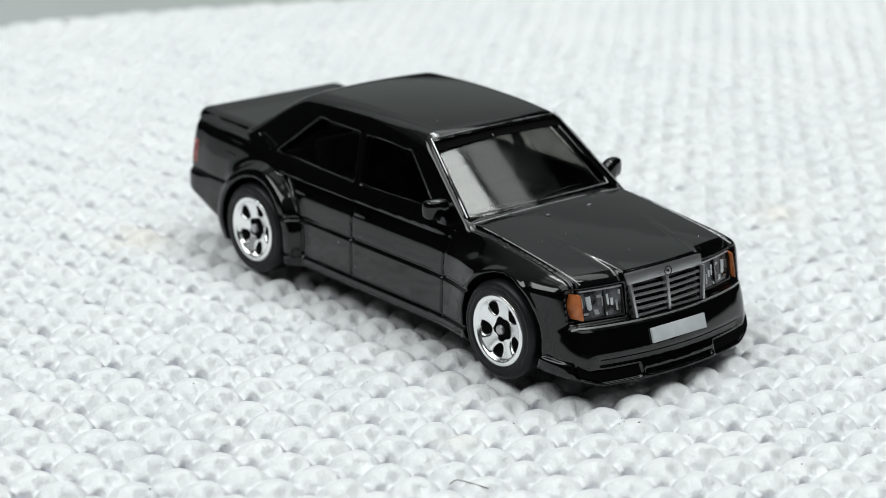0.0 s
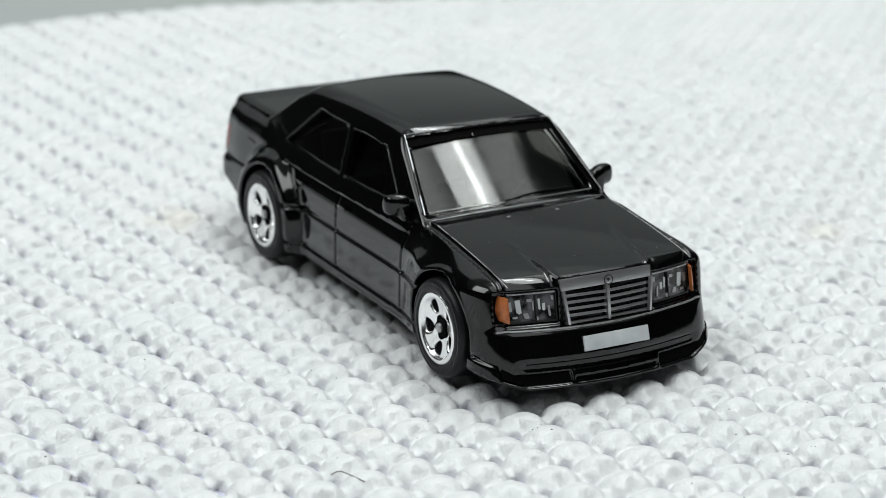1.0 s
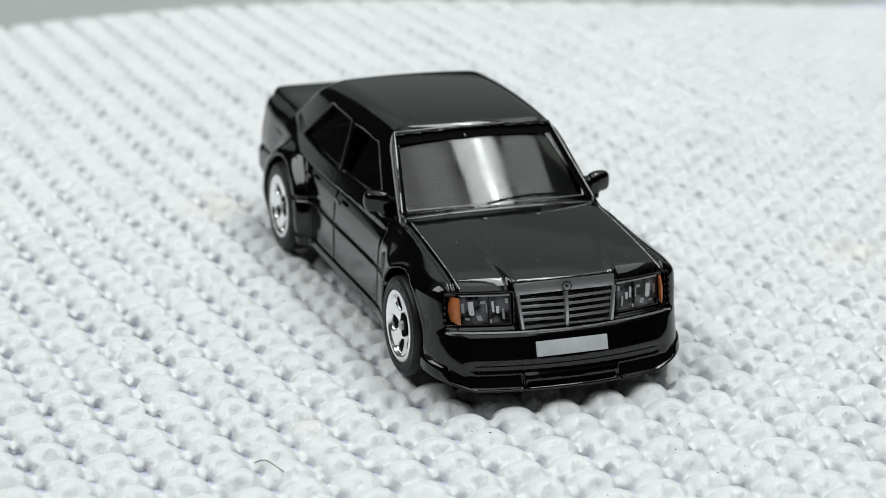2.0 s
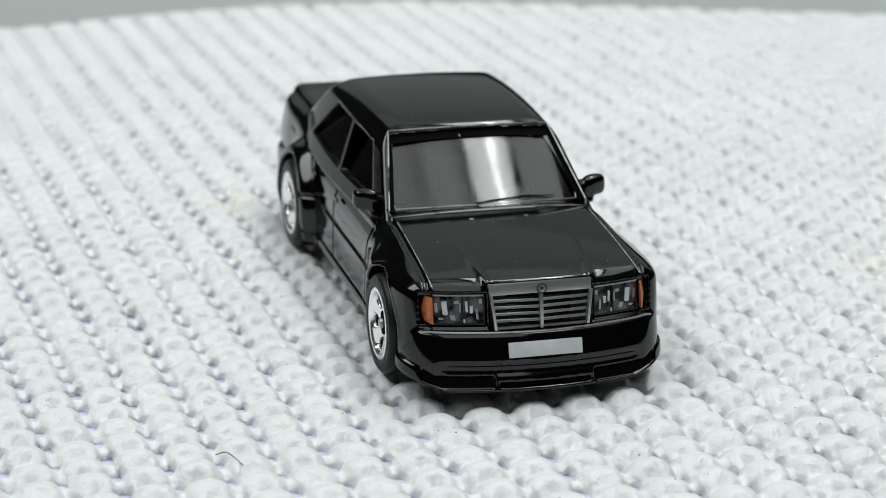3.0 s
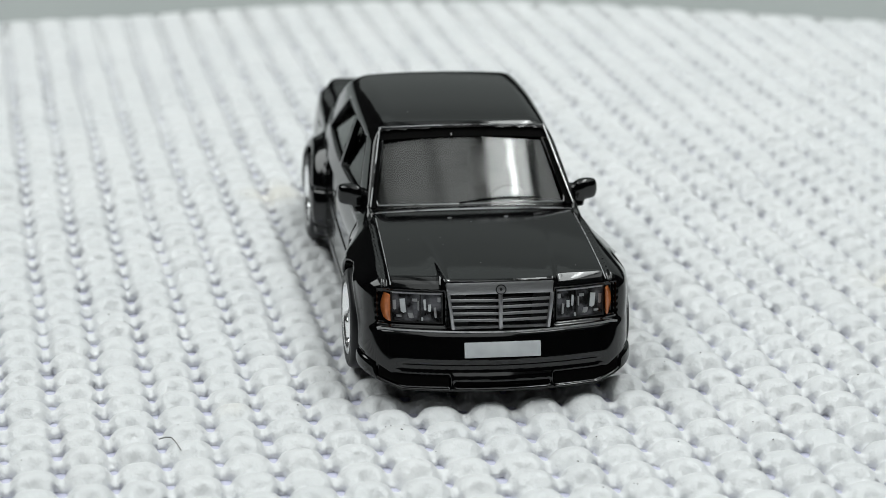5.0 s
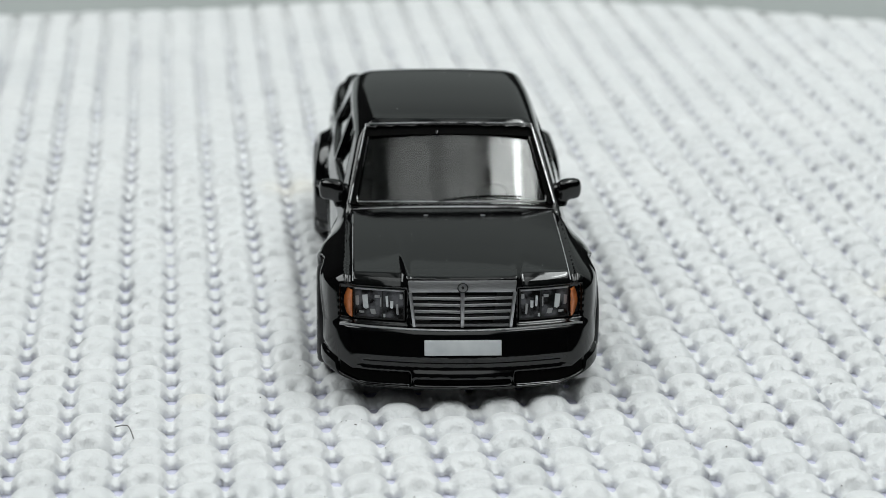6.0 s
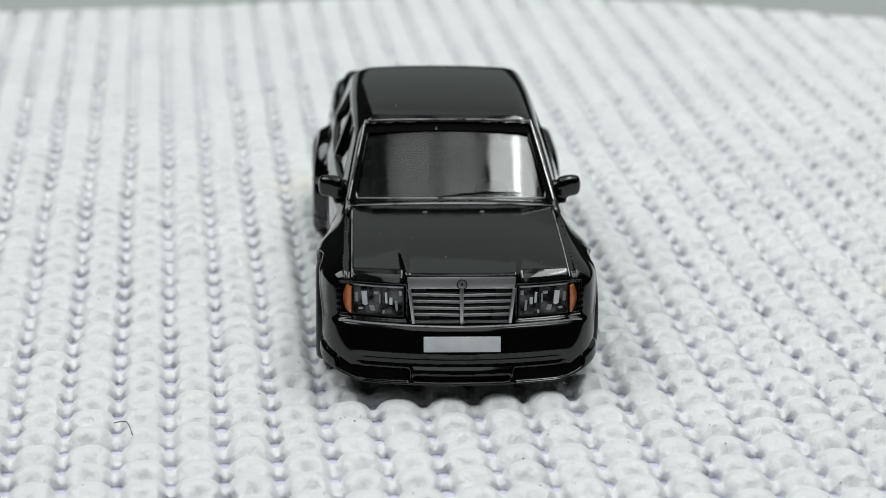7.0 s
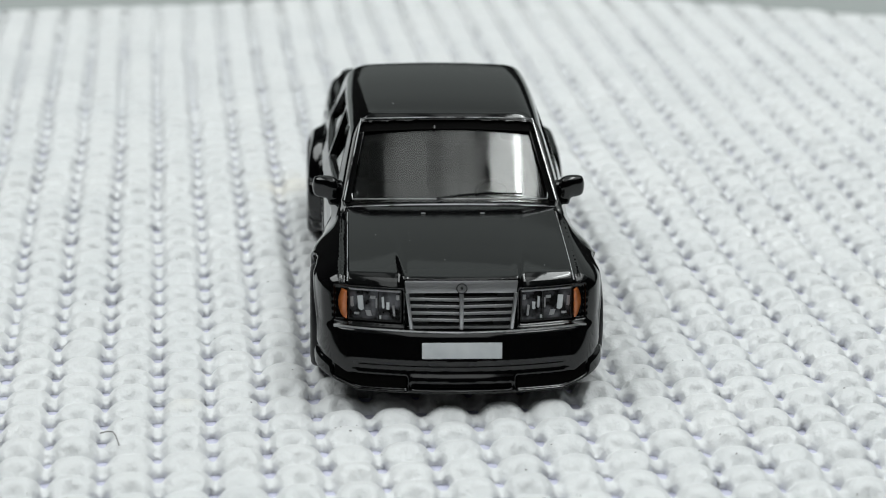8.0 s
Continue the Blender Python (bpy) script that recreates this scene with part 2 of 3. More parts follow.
def pane(fn, nu, nv, thick):
    """A curved sheet fn(u, v) -> point for u, v in 0..1, with thickness towards its inside (thick is a vector)."""
    bm = bmesh.new()
    layers = []
    for s in (0, 1):
        layers.append([[bm.verts.new(Vector(fn(i / nu, j / nv)) + Vector(thick) * s) for j in range(nv + 1)] for i in range(nu + 1)])
    for s, g in enumerate(layers):
        for i in range(nu):
            for j in range(nv):
                q = (g[i][j], g[i + 1][j], g[i + 1][j + 1], g[i][j + 1])
                bm.faces.new(q if s == 0 else q[::-1])
    rim = [(i, 0) for i in range(nu)] + [(nu, j) for j in range(nv)] + [(i, nv) for i in range(nu, 0, -1)] + [(0, j) for j in range(nv, 0, -1)]
    for (i, j), (k, l) in zip(rim, rim[1:] + rim[:1]):
        bm.faces.new((layers[0][i][j], layers[0][k][l], layers[1][k][l], layers[1][i][j]))
    return bm


def tube(points, radius, sides=8):
    """A bmesh tube through points."""
    bm = bmesh.new()
    pts = [Vector(p) for p in points]
    rings = []
    for i, p in enumerate(pts):
        ahead = (pts[min(i + 1, len(pts) - 1)] - pts[max(i - 1, 0)]).normalized()
        side = ahead.cross(Vector((0, 0, 1)) if abs(ahead.z) < 0.9 else Vector((1, 0, 0))).normalized()
        up = side.cross(ahead)
        r = radius[i] if isinstance(radius, (list, tuple)) else radius
        rings.append([bm.verts.new(p + r * (math.cos(a) * side + math.sin(a) * up)) for a in [2 * math.pi * k / sides for k in range(sides)]])
    for a, b in zip(rings, rings[1:]):
        for k in range(sides):
            bm.faces.new((a[k], a[(k + 1) % sides], b[(k + 1) % sides], b[k]))
    bm.faces.new(rings[0][::-1])
    bm.faces.new(rings[-1])
    return bm


# ---- tabletop, and an unseen room added around it ----
def plain_box(name, lo, hi, mat):
    bm = bmesh.new()
    bmesh.ops.create_cube(bm, size=1)
    for v in bm.verts:
        v.co = Vector([(a + b) / 2 + c * (b - a) for a, b, c in zip(lo, hi, v.co)])
    return tagged(part(name, bm, mat, None, smooth=False), kind="structure")


TABLE_Z = -0.36
tagged(plain_box("ground", (-145, -145, TABLE_Z - 3), (145, 145, TABLE_Z), TABLE), "plain matt grey tabletop under the mat", "tabletop")
# Unseen walls and ceiling added to close the room; near-black walls darken flank reflections
plain_box("wall_back", (-145, -145, TABLE_Z), (-140, 145, 130), WALL)
plain_box("wall_front", (140, -145, TABLE_Z), (145, 145, 130), WALL)
plain_box("wall_right", (-140, -145, TABLE_Z), (140, -140, 130), WALL)
plain_box("wall_left", (-140, 140, TABLE_Z), (140, 145, 130), WALL)
plain_box("ceiling", (-145, -145, 130), (145, 145, 133), PALE)

# ---- mat: knitted and foam-coated, columns of knots with open gaps ----
TURN, COL, ROW, COL0, ROW0 = 0.0587, 0.5126, 0.4265, -3.6468, 4.7855
MAT_LEAN, MAT_TOP = 0.016, 0.030


def mat_height(x, y):
    """Height of the mat's upper side, in centimetres."""
    c, s = math.cos(TURN), math.sin(TURN)
    wob = 0.05 * np.sin(x * 0.9 + y * 0.5) + 0.04 * np.sin(y * 1.3 - x * 0.4 + 1)
    u = ((-s * x + c * y) - COL0) / COL + 0.25 * wob
    v = ((c * x + s * y) - ROW0) / ROW + 0.4 * wob
    iu, iv = np.floor(u), np.floor(v)

    def rnd(a, b, k):
        h = np.sin(a * 12.9898 + b * 78.233 + k * 37.719) * 43758.5453
        return h - np.floor(h)

    # cross strands between the columns, then the knots, melted into one another along each column
    dv = v - iv - 0.5
    top = 0.012 + 0.085 * np.exp(-(np.abs(dv) / 0.21) ** 2.4)
    dents = 0.0 * u
    for di in (-1, 0, 1):
        for dj in (-1, 0, 1):
            a, b = iu + di, iv + dj
            fu = u - a - 0.5 + 0.05 * (rnd(a, b, 1) - 0.5)
            fv = v - b - 0.5 + 0.08 * (rnd(a, b, 2) - 0.5)
            wide, deep = 0.475 + 0.04 * rnd(a, b, 3), 0.565 + 0.04 * rnd(a, b, 8)
            r = np.abs(fu / wide) ** 2.6 + np.abs((fv + 0.03) / deep) ** 2.2
            knot = (0.172 + 0.04 * rnd(a, b, 4)) * np.maximum(0, 1 - np.minimum(r, 1)) ** 0.6
            pu, pv = fu - 0.14 * (rnd(a, b, 5) - 0.5), fv - 0.335 - 0.10 * (rnd(a, b, 6) - 0.5)
            dents = dents + (0.04 + 0.07 * rnd(a, b, 7)) * np.exp(-(pu / 0.16) ** 2 - (pv / 0.17) ** 2)
            soft = 0.025
            h = np.maximum(soft - np.abs(knot - top), 0) / soft
            top = np.maximum(knot, top) + h * h * soft * 0.25
    top = top - dents
    # fine lumps of the dried foam
    top = top + 0.0025 * np.sin(31 * x + 17 * y + 3 * np.sin(9 * y)) * np.sin(27 * y - 11 * x + 2 * np.sin(13 * x))
    hu, hv = np.round(u), np.round(v)
    du, dw = np.abs(u - hu + 0.06 * (rnd(hu, hv, 11) - 0.5)), np.abs(v - hv + 0.08 * (rnd(hu, hv, 12) - 0.5))
    size = 0.9 + 0.3 * rnd(hu, hv, 13)
    near = np.clip((1.2 - (du / (0.140 * size)) ** 2.4 - (dw / (0.195 * size)) ** 2.2) / 0.3, 0, 1)
    top = top + 0.006 * np.sin(63 * x - 29 * y) * np.sin(57 * y + 23 * x) * np.exp(-((np.abs(u - hu) - 0.17) / 0.06) ** 2)
    return top - 0.21, near * near * (3 - 2 * near)


def mat_edge(y):
    """Where the mat ends behind the car."""
    return -14.75 + 0.016 * (y + 0.8) ** 2 + 0.08 * np.sin(y * 0.9) - 0.55 * np.exp(-((y - 2.0) / 3.0) ** 2)


def mat_lean(y):
    return MAT_TOP + MAT_LEAN * y * np.exp(-(y / 9.0) ** 2)


def mat_patch(x0, x1, y0, y1, nx, ny, drop):
    x, y = np.meshgrid(np.linspace(x0, x1, nx), np.linspace(y0, y1, ny), indexing="ij")
    edge = mat_edge(y)
    x = np.where(x < edge, edge + (x - edge) * 0.25, x)
    z, hole = mat_height(x, y)
    z = z - drop + mat_lean(y) - 0.14 * hole
    fall = np.clip((edge - x) / 0.16, 0, 1)
    end = 0.75 * np.clip((edge + 0.7 - x) / 0.7, 0, 1)
    z = z * (1 - end) + (mat_lean(y) - 0.07) * end if drop else z
    x = x - 0.11 * hole
    z = z * (1 - fall) + (TABLE_Z + 0.02) * fall
    v = np.stack([x, y, z], -1).reshape(-1, 3)
    i = np.arange(nx * ny).reshape(nx, ny)
    return v, np.stack([i[:-1, :-1], i[1:, :-1], i[1:, 1:], i[:-1, 1:]], -1).reshape(-1, 4)


def build_mat():
    verts, faces, start = [], [], 0
    for box_ in ((-5.0, 8.5, -7.5, 8.5, 500, 590, 0.0), (-15.6, -4.8, -9.5, 14.5, 250, 560, 0.012), (-4.8, 8.5, 8.3, 14.5, 300, 140, 0.012),
                 (-4.8, 8.5, -9.5, -7.3, 300, 50, 0.012), (8.3, 30.0, -20.0, 22.0, 220, 420, 0.024), (-15.6, 8.5, -20.0, -9.3, 250, 110, 0.024), (-15.6, 8.5, 14.3, 22.0, 250, 90, 0.024)):
        v, f = mat_patch(*box_)
        verts.append(v)
        faces.append(f + start)
        start += len(v)
    root = tagged(new("grip_mat"), "white foam-coated knitted grip mat with rows of knots", "mat")
    mesh_object("mat_surface", from_arrays("mat_surface", np.concatenate(verts), np.concatenate(faces)), VINYL, root)
    x, y = np.meshgrid(np.linspace(-12.8, 29.0, 24), np.linspace(-19.8, 21.8, 60), indexing="ij")
    i = np.arange(x.size).reshape(x.shape)
    under = np.stack([x, y, mat_lean(y) - 0.205], -1).reshape(-1, 3)
    sheet = np.stack([i[:-1, :-1], i[1:, :-1], i[1:, 1:], i[:-1, 1:]], -1).reshape(-1, 4)
    mesh_object("mat_backing", from_arrays("mat_backing", under, sheet), LINER, root, "pale lavender backing showing through the gaps")
    return root


build_mat()

# ---- toy car ----
WF, WR, WZ, WRAD = 2.08, -2.20, 0.53, 0.53
car = tagged(new("toy_car"), "glossy black die-cast toy saloon with silver wheels on the mat", "toy car")


def body_width(x):
    xs = np.array([-4.05, -3.85, -3.5, -2.8, -1.5, 0.0, 1.3, 2.2, 2.7, 2.95, 3.3])
    ws = np.array([1.12, 1.23, 1.29, 1.31, 1.32, 1.325, 1.31, 1.28, 1.25, 1.22, 1.14])
    return curve(x, xs, ws)


def top_line(x):
    xs = np.array([-4.1, -3.88, -3.3, -2.8, -2.2, 0.6, 1.15, 1.3, 1.7, 2.3, 2.8, 3.0, 3.4])
    zs = np.array([1.44, 1.53, 1.55, 1.54, 1.47, 1.43, 1.44, 1.435, 1.40, 1.33, 1.25, 1.205, 1.10])
    return curve(x, xs, zs)


def cabin_width(x, z):
    base = curve(x, [-2.9, -2.2, -1.4, -0.2, 0.6, 1.15, 1.4], [1.10, 1.19, 1.23, 1.22, 1.18, 1.13, 1.10])
    return base + 0.035 - 0.38 * (z - 1.4)


def roof_line(x):
    return curve(x, [-2.2, -1.95, -1.3, -0.6, 0.0, 0.38, 0.6], [2.135, 2.165, 2.205, 2.211, 2.188, 2.152, 2.130])


def screen_front(x, y, z):
    return (x + 0.14 * y * y - 1.36) * 0.585 + (z - 1.42) * 0.811


def screen_rear(x, y, z):
    return -(x - 0.06 * y * y + 1.98) * 0.537 + (z - 2.09) * 0.844


def cabin(x, y, z):
    d = smax((z - roof_line(x) + 0.035 * y * y), (y - cabin_width(x, z)) * 0.94, 0.20)
    d = smax(d, screen_front(x, y, z), 0.035)
    return smax(d, screen_rear(x, y, z), 0.07)


def quad_area(x, z, corners):
    """Signed distance-like field of a convex outline in x and z, corners clockwise seen from -y."""
    d = -9.0
    for (x0, z0), (x1, z1) in zip(corners, corners[1:] + corners[:1]):
        n = math.hypot(x1 - x0, z1 - z0)
        d = np.maximum(d, ((x - x0) * (z1 - z0) - (z - z0) * (x1 - x0)) / n)
    return d


REAR_WINDOW = [(-2.06, 1.46), (-0.60, 1.44), (-0.73, 1.955), (-1.47, 1.955)]
FRONT_WINDOW = [(-0.48, 1.44), (0.72, 1.46), (0.14, 1.935), (-0.60, 1.95)]


def front_opening(y, z):
    return smax(smax(y - (1.105 - 0.30 * (z - 1.43)), 1.455 - 0.045 * y * y - z, 0.05), z - 2.098 + 0.05 * y * y, 0.05)


def rear_opening(y, z):
    return smax(smax(y - (0.99 - 0.30 * (z - 1.5)), 1.60 - z, 0.08), z - 2.0, 0.08)


def step(t):
    t = np.clip(t, 0, 1)
    return t * t * (3 - 2 * t)


def bend(d, soft=0.003):
    """Nought below a height and rising above it, with a soft turn between."""
    return 0.5 * (d + np.sqrt(d * d + soft))


def arch_lean(z):
    return 0.22 * bend(0.50 - z) + 0.38 * bend(z - 1.04, 0.02)


def wing_swell(x, z):
    """How far the front wing bulges over the wheel."""
    t = np.clip((z - 1.07) / 0.26, 0, 1)
    return 0.178 / (1 + np.abs((x - 2.13) / 0.76) ** 5) * (1 - t * t * (3 - 2 * t)) - 0.20 * bend(0.50 - z) * np.clip((x - 1.3) / 0.3, 0, 1)


def shell(x, y, z):
    """The painted casting."""
    nose = x + 0.13 * y * y - (3.02 + 0.20 * (1.2 - np.clip(z, 0.7, 1.3)))
    tail = -(x - 0.08 * y * y) - (3.93 + 0.05 * np.clip(1.0 - z, -0.4, 0.6))
    lean = 0.05 * bend(z - 0.85) + (0.36 - 0.24 * np.clip((-1.9 - x) / 0.5, 0, 1) - 0.10 * np.clip((x - 1.2) / 0.4, 0, 1)) * bend(z - 1.07)
    side = body_width(x) - lean + wing_swell(x, z)
    d = smax(z - top_line(x) + 0.04 * y * y, y - side, 0.16 - 0.07 * np.clip((x - 1.0) / 0.5, 0, 1))
    d = smax(d, nose, 0.08)
    bevel = (x + 0.13 * y * y - 2.985) * 0.6 + (z - 1.188) * 0.8 - 0.05 * np.clip((0.59 - y) / 0.03, 0, 1)
    d = smax(d, bevel, 0.03)
    d = smax(d, tail, 0.12)
    d = smax(d, 0.24 + 0.34 * np.clip(-x - 2.7, 0, 2) - z, 0.05)
    # boot lid standing proud, with a small lip at its end
    lid = smax(smax(z - 1.572 - 0.02 * np.clip((-3.5 - x) / 0.4, 0, 1), y - 1.085, 0.14), -x - 3.91, 0.16)
    lid = smax(lid, np.maximum(1.40 - z, x + 2.70), 0.03)
    d = smin(d, lid, 0.03)
    # hood standing proud of the wings, with two creases towards the grille
    edge = y - (1.09 + 0.02 * (x - 1.2))
    hood = smax(smax(z - top_line(x) - 0.015 + 0.04 * y * y, edge, 0.03), x + 0.13 * y * y - 3.00, 0.04)
    hood = np.maximum(hood, np.maximum(1.05 - x, 1.0 - z))
    hood = smax(hood, bevel, 0.02)
    d = smin(d, hood, 0.015)
    crease = y - (0.55 + 0.10 * (2.95 - x))
    d = d - 0.010 * np.exp(-(crease / 0.03) ** 2) * np.clip((x - 1.9) / 0.9, 0, 1) * (z > 1.0)
    fore = np.clip((x - 2.45) / 0.5, 0, 1) * (z > 1.0)
    t = np.clip(crease / (0.03 + 0.05 * fore), 0, 1)
    d = d + 0.022 * fore * t * t * (3 - 2 * t) * np.exp(-np.maximum(crease, 0) / 0.16)
    # wheel arches: a flare round the rear wheel and a raised lip on both
    r = np.sqrt((x - WR) ** 2 + (z - WZ) ** 2)
    t = np.clip((r - 0.68) / 0.13, 0, 1)
    swell = 1.49 - 0.155 * t * t * (3 - 2 * t) - 0.5 * np.clip(r - 0.80, 0, 1) - 0.9 * np.clip(0.655 - r, 0, 1) ** 1.5 - arch_lean(z)
    flare = np.maximum(smax(y - swell, r - 0.93, 0.05), np.maximum(1.10 - y, 0.24 - z))
    d = smin(d, flare, 0.06)
    for cx, out in ((WF, side), (WR, 1.49 - arch_lean(z))):
        r = np.sqrt((x - cx) ** 2 + (z - WZ) ** 2)
        d = smin(d, smax(np.abs(r - 0.628) - 0.024, np.abs(y - out) - 0.009, 0.03) + 9 * (z < 0.26), 0.02)
    # front bumper, spoiler lip and rear bumper
    corner = 0.13 * y * y + 0.75 * np.maximum(0, y - 1.02) ** 2
    front = x + corner - 3.312 + 0.08 * np.maximum(0, z - 0.30) + 0.42 * np.maximum(0, z - 0.30) ** 2 + 0.026 * step((0.465 - z) / 0.06) * np.clip((1.12 - y) / 0.12, 0, 1)
    bump = smax(smax(front, y - 1.41, 0.28), smax(z - 0.75, 0.30 + 0.5 * np.maximum(0, y - 1.12) - z, 0.03), 0.06)
    bump = np.maximum(bump, 2.45 - x)
    d = smin(d, bump, 0.02)
    lift = 0.30 * np.maximum(0, y - 1.0)
    lip = smax(smax(x + 0.13 * y * y + 0.5 * np.maximum(0, y - 1.02) ** 2 + 0.3 * (z - 0.2) - 3.345, y - 1.43, 0.24), smax(z - 0.345 - 0.7 * lift, 0.15 + lift - z, 0.10), 0.05)
    lip = np.maximum(lip, 2.55 - x)
    # side intakes and the slot between them, sunk into the lip
    for y0, y1, z0, z1 in ((0.53, 1.25, 0.185, 0.315), (-0.5, 0.49, 0.20, 0.245)):
        zz = z - 0.32 * np.maximum(0, y - 1.0)
        slot = smax(np.abs(y - (y0 + y1) / 2) - (y1 - y0) / 2, np.abs(zz - (z0 + z1) / 2) - (z1 - z0) / 2, 0.03)
        lip = smax(lip, np.minimum(-slot, x + 0.13 * y * y + 0.5 * np.maximum(0, y - 1.02) ** 2 + 0.3 * (z - 0.2) - 3.345 + 0.045), 0.03)
    d = smin(d, lip, 0.02)
    back = -(x - 0.12 * y * y) - 4.04
    rear = smax(smax(back, y - 1.31, 0.22), smax(z - 0.86, 0.33 - z, 0.06), 0.06)
    rear = np.maximum(rear, x + 2.85)
    rear = smax(rear, 0.36 + 0.32 * np.clip(-x - 2.95, 0, 2) - z, 0.05)
    d = smin(d, rear, 0.02)
    # panel gaps on the flanks
    flank = (y > 1.0) & (z < 1.42)
    d = np.where(flank & (np.abs(x - 0.0) < 1.75), carve(d, z - 0.815, 0.022, 0.03), d)
    d = np.where(flank & (np.abs(x) < 1.75), carve(d, z - 0.375, 0.02, 0.03), d)
    high = flank & (z > 0.375)
    d = np.where(high, carve(d, x + 0.54 + 0.03 * (z - 0.8), 0.013, 0.03), d)
    d = np.where(high, carve(d, x - 1.05, 0.013, 0.03), d)
    arc = np.sqrt((x - WR) ** 2 + (z - WZ) ** 2) - 0.79
    d = np.where(high & (x > WR), carve(d, arc, 0.013, 0.025), d)
    d = np.where((z > 1.1) & (x > 1.2) & (x < 3.0) & (y < 1.2), carve(d, edge - 0.024, 0.026, 0.016), d)
    d = np.where((y > 1.0) & (x < -2.9), carve(d, z - 0.89, 0.016, 0.03), d)
    # cabin
    g = np.maximum(cabin(x, y, z), 1.25 - z)
    d = smin(d, g, 0.03)
    hollow = smax(np.maximum(g + 0.075, 0.95 - z), 0.0 * z - 9, 0.01)
    d = np.maximum(d, -hollow)
    d = np.maximum(d, -np.maximum(np.maximum(y - 1.12, np.abs(x + 0.6) - 1.75), np.abs(z - 1.2) - 0.25))
    # windows, each with a shallow rebate
    fo, sf = front_opening(y, z), screen_front(x, y, z)
    d = np.where(x > 0, np.maximum(d, np.minimum(-fo, 0.3 + sf)), d)
    ro, sr = rear_opening(y, z), screen_rear(x, y, z)
    d = np.where(x < -1.9, np.maximum(d, np.minimum(-ro, 0.3 + sr)), d)
    for corners in (REAR_WINDOW, FRONT_WINDOW):
        q = quad_area(x, z, corners)
        d = np.where(y > 0.7, np.maximum(d, -q), d)
    # lamp pockets
    lamp = np.maximum(np.maximum(np.abs(y - 0.90) - 0.335, np.abs(z - 0.945) - 0.165), 2.5 - x)
    d = np.maximum(d, np.minimum(-lamp, np.where(x > 2, nose, -9) + 0.06))
    grille = np.maximum(np.maximum(y - 0.545, np.abs(z - 0.97) - 0.235), 2.5 - x)
    d = np.maximum(d, np.minimum(-grille, np.where(x > 2, nose, -9) + 0.07))
    # wheel wells
    for cx in (WF, WR):
        r = np.sqrt((x - cx) ** 2 + (z - WZ) ** 2)
        d = np.maximum(d, -np.maximum(r - 0.605, 0.95 - y))
    return d


def build_shell():
    v, f = solid(shell, (-4.2, 0, 0.0), (3.45, 1.56, 2.30), 0.0126, mirror=True)
    v = relax(v, f, 6)
    n = vertex_normals(v, f)
    for _ in range(2):
        total = n.copy()
        for k in range(4):
            np.add.at(total, f[:, k], 0.25 * (n[f[:, (k + 1) % 4]] + n[f[:, (k + 3) % 4]]))
        n = total / np.maximum(np.linalg.norm(total, axis=1, keepdims=True), 1e-12)
    c, fn = v[f].mean(1), n[f].mean(1)
    x, y, z = c.T
    a = np.abs(y)
    arc = np.hypot(x - WR, z - WZ)
    kind = np.zeros(len(f), np.int32)
    flank = (a > 1.1) & (z > 0.375) & (z < 1.44) & (np.abs(fn[:, 1]) > 0.3)
    kind[flank & (x > -0.54 - 0.03 * (z - 0.8)) & (x < 1.05)] = 1
    kind[flank & (x < -0.54 - 0.03 * (z - 0.8)) & (arc > 0.79) & (x > WR)] = 2
    kind[(kind > 0) & (y > 0)] += 2
    kind[(x > 1.2) & (x < 3.02) & (a < 1.11 + 0.02 * (x - 1.2)) & (z > 1.12) & (fn[:, 2] > 0.3)] = 5
    kind[(x < -2.72) & (a < 1.07) & (z > 1.50)] = 6
    kind[(x > 2.55) & (z < 0.745)] = 7
    kind[(x < -2.9) & (z < 0.88)] = 8
    lamp = (x < -3.60) & (a > 0.72) & (z > 0.98) & (z < 1.25) & (fn[:, 2] < 0.6)
    kind[lamp & (y > 0)] = 11
    kind[lamp & (y < 0)] = 12
    kind[(y > 1.1) & (z < 0.375) & (np.abs(x) < 1.6)] = 9
    kind[(y < -1.1) & (z < 0.375) & (np.abs(x) < 1.6)] = 10
    names = {0: ("body", "glossy black enamelled casting with flared arches"), 1: ("front_door", ""), 2: ("rear_door", ""), 3: ("front_door", ""), 4: ("rear_door", ""),
             5: ("hood", "smooth black hood with two creases"), 6: ("boot_lid", ""), 7: ("front_bumper", "black bumper with spoiler lip"), 8: ("rear_bumper", ""), 9: ("side_sill", ""), 10: ("side_sill", ""), 11: ("tail_light", "faded red rear lamp"), 12: ("tail_light", "faded red rear lamp")}
    out = {}
    for k, (name, label) in names.items():
        ff = f[kind == k]
        used, again = np.unique(ff, return_inverse=True)
        out[k] = mesh_object(name, from_arrays(name, v[used], again.reshape(-1, 4), True, n[used]), RED if k > 10 else PAINT, car, label)
    return out


shells = build_shell()


def screen_x(y, z, inset):
    return 1.36 - 0.14 * y * y + (-inset - (z - 1.42) * 0.811) / 0.585


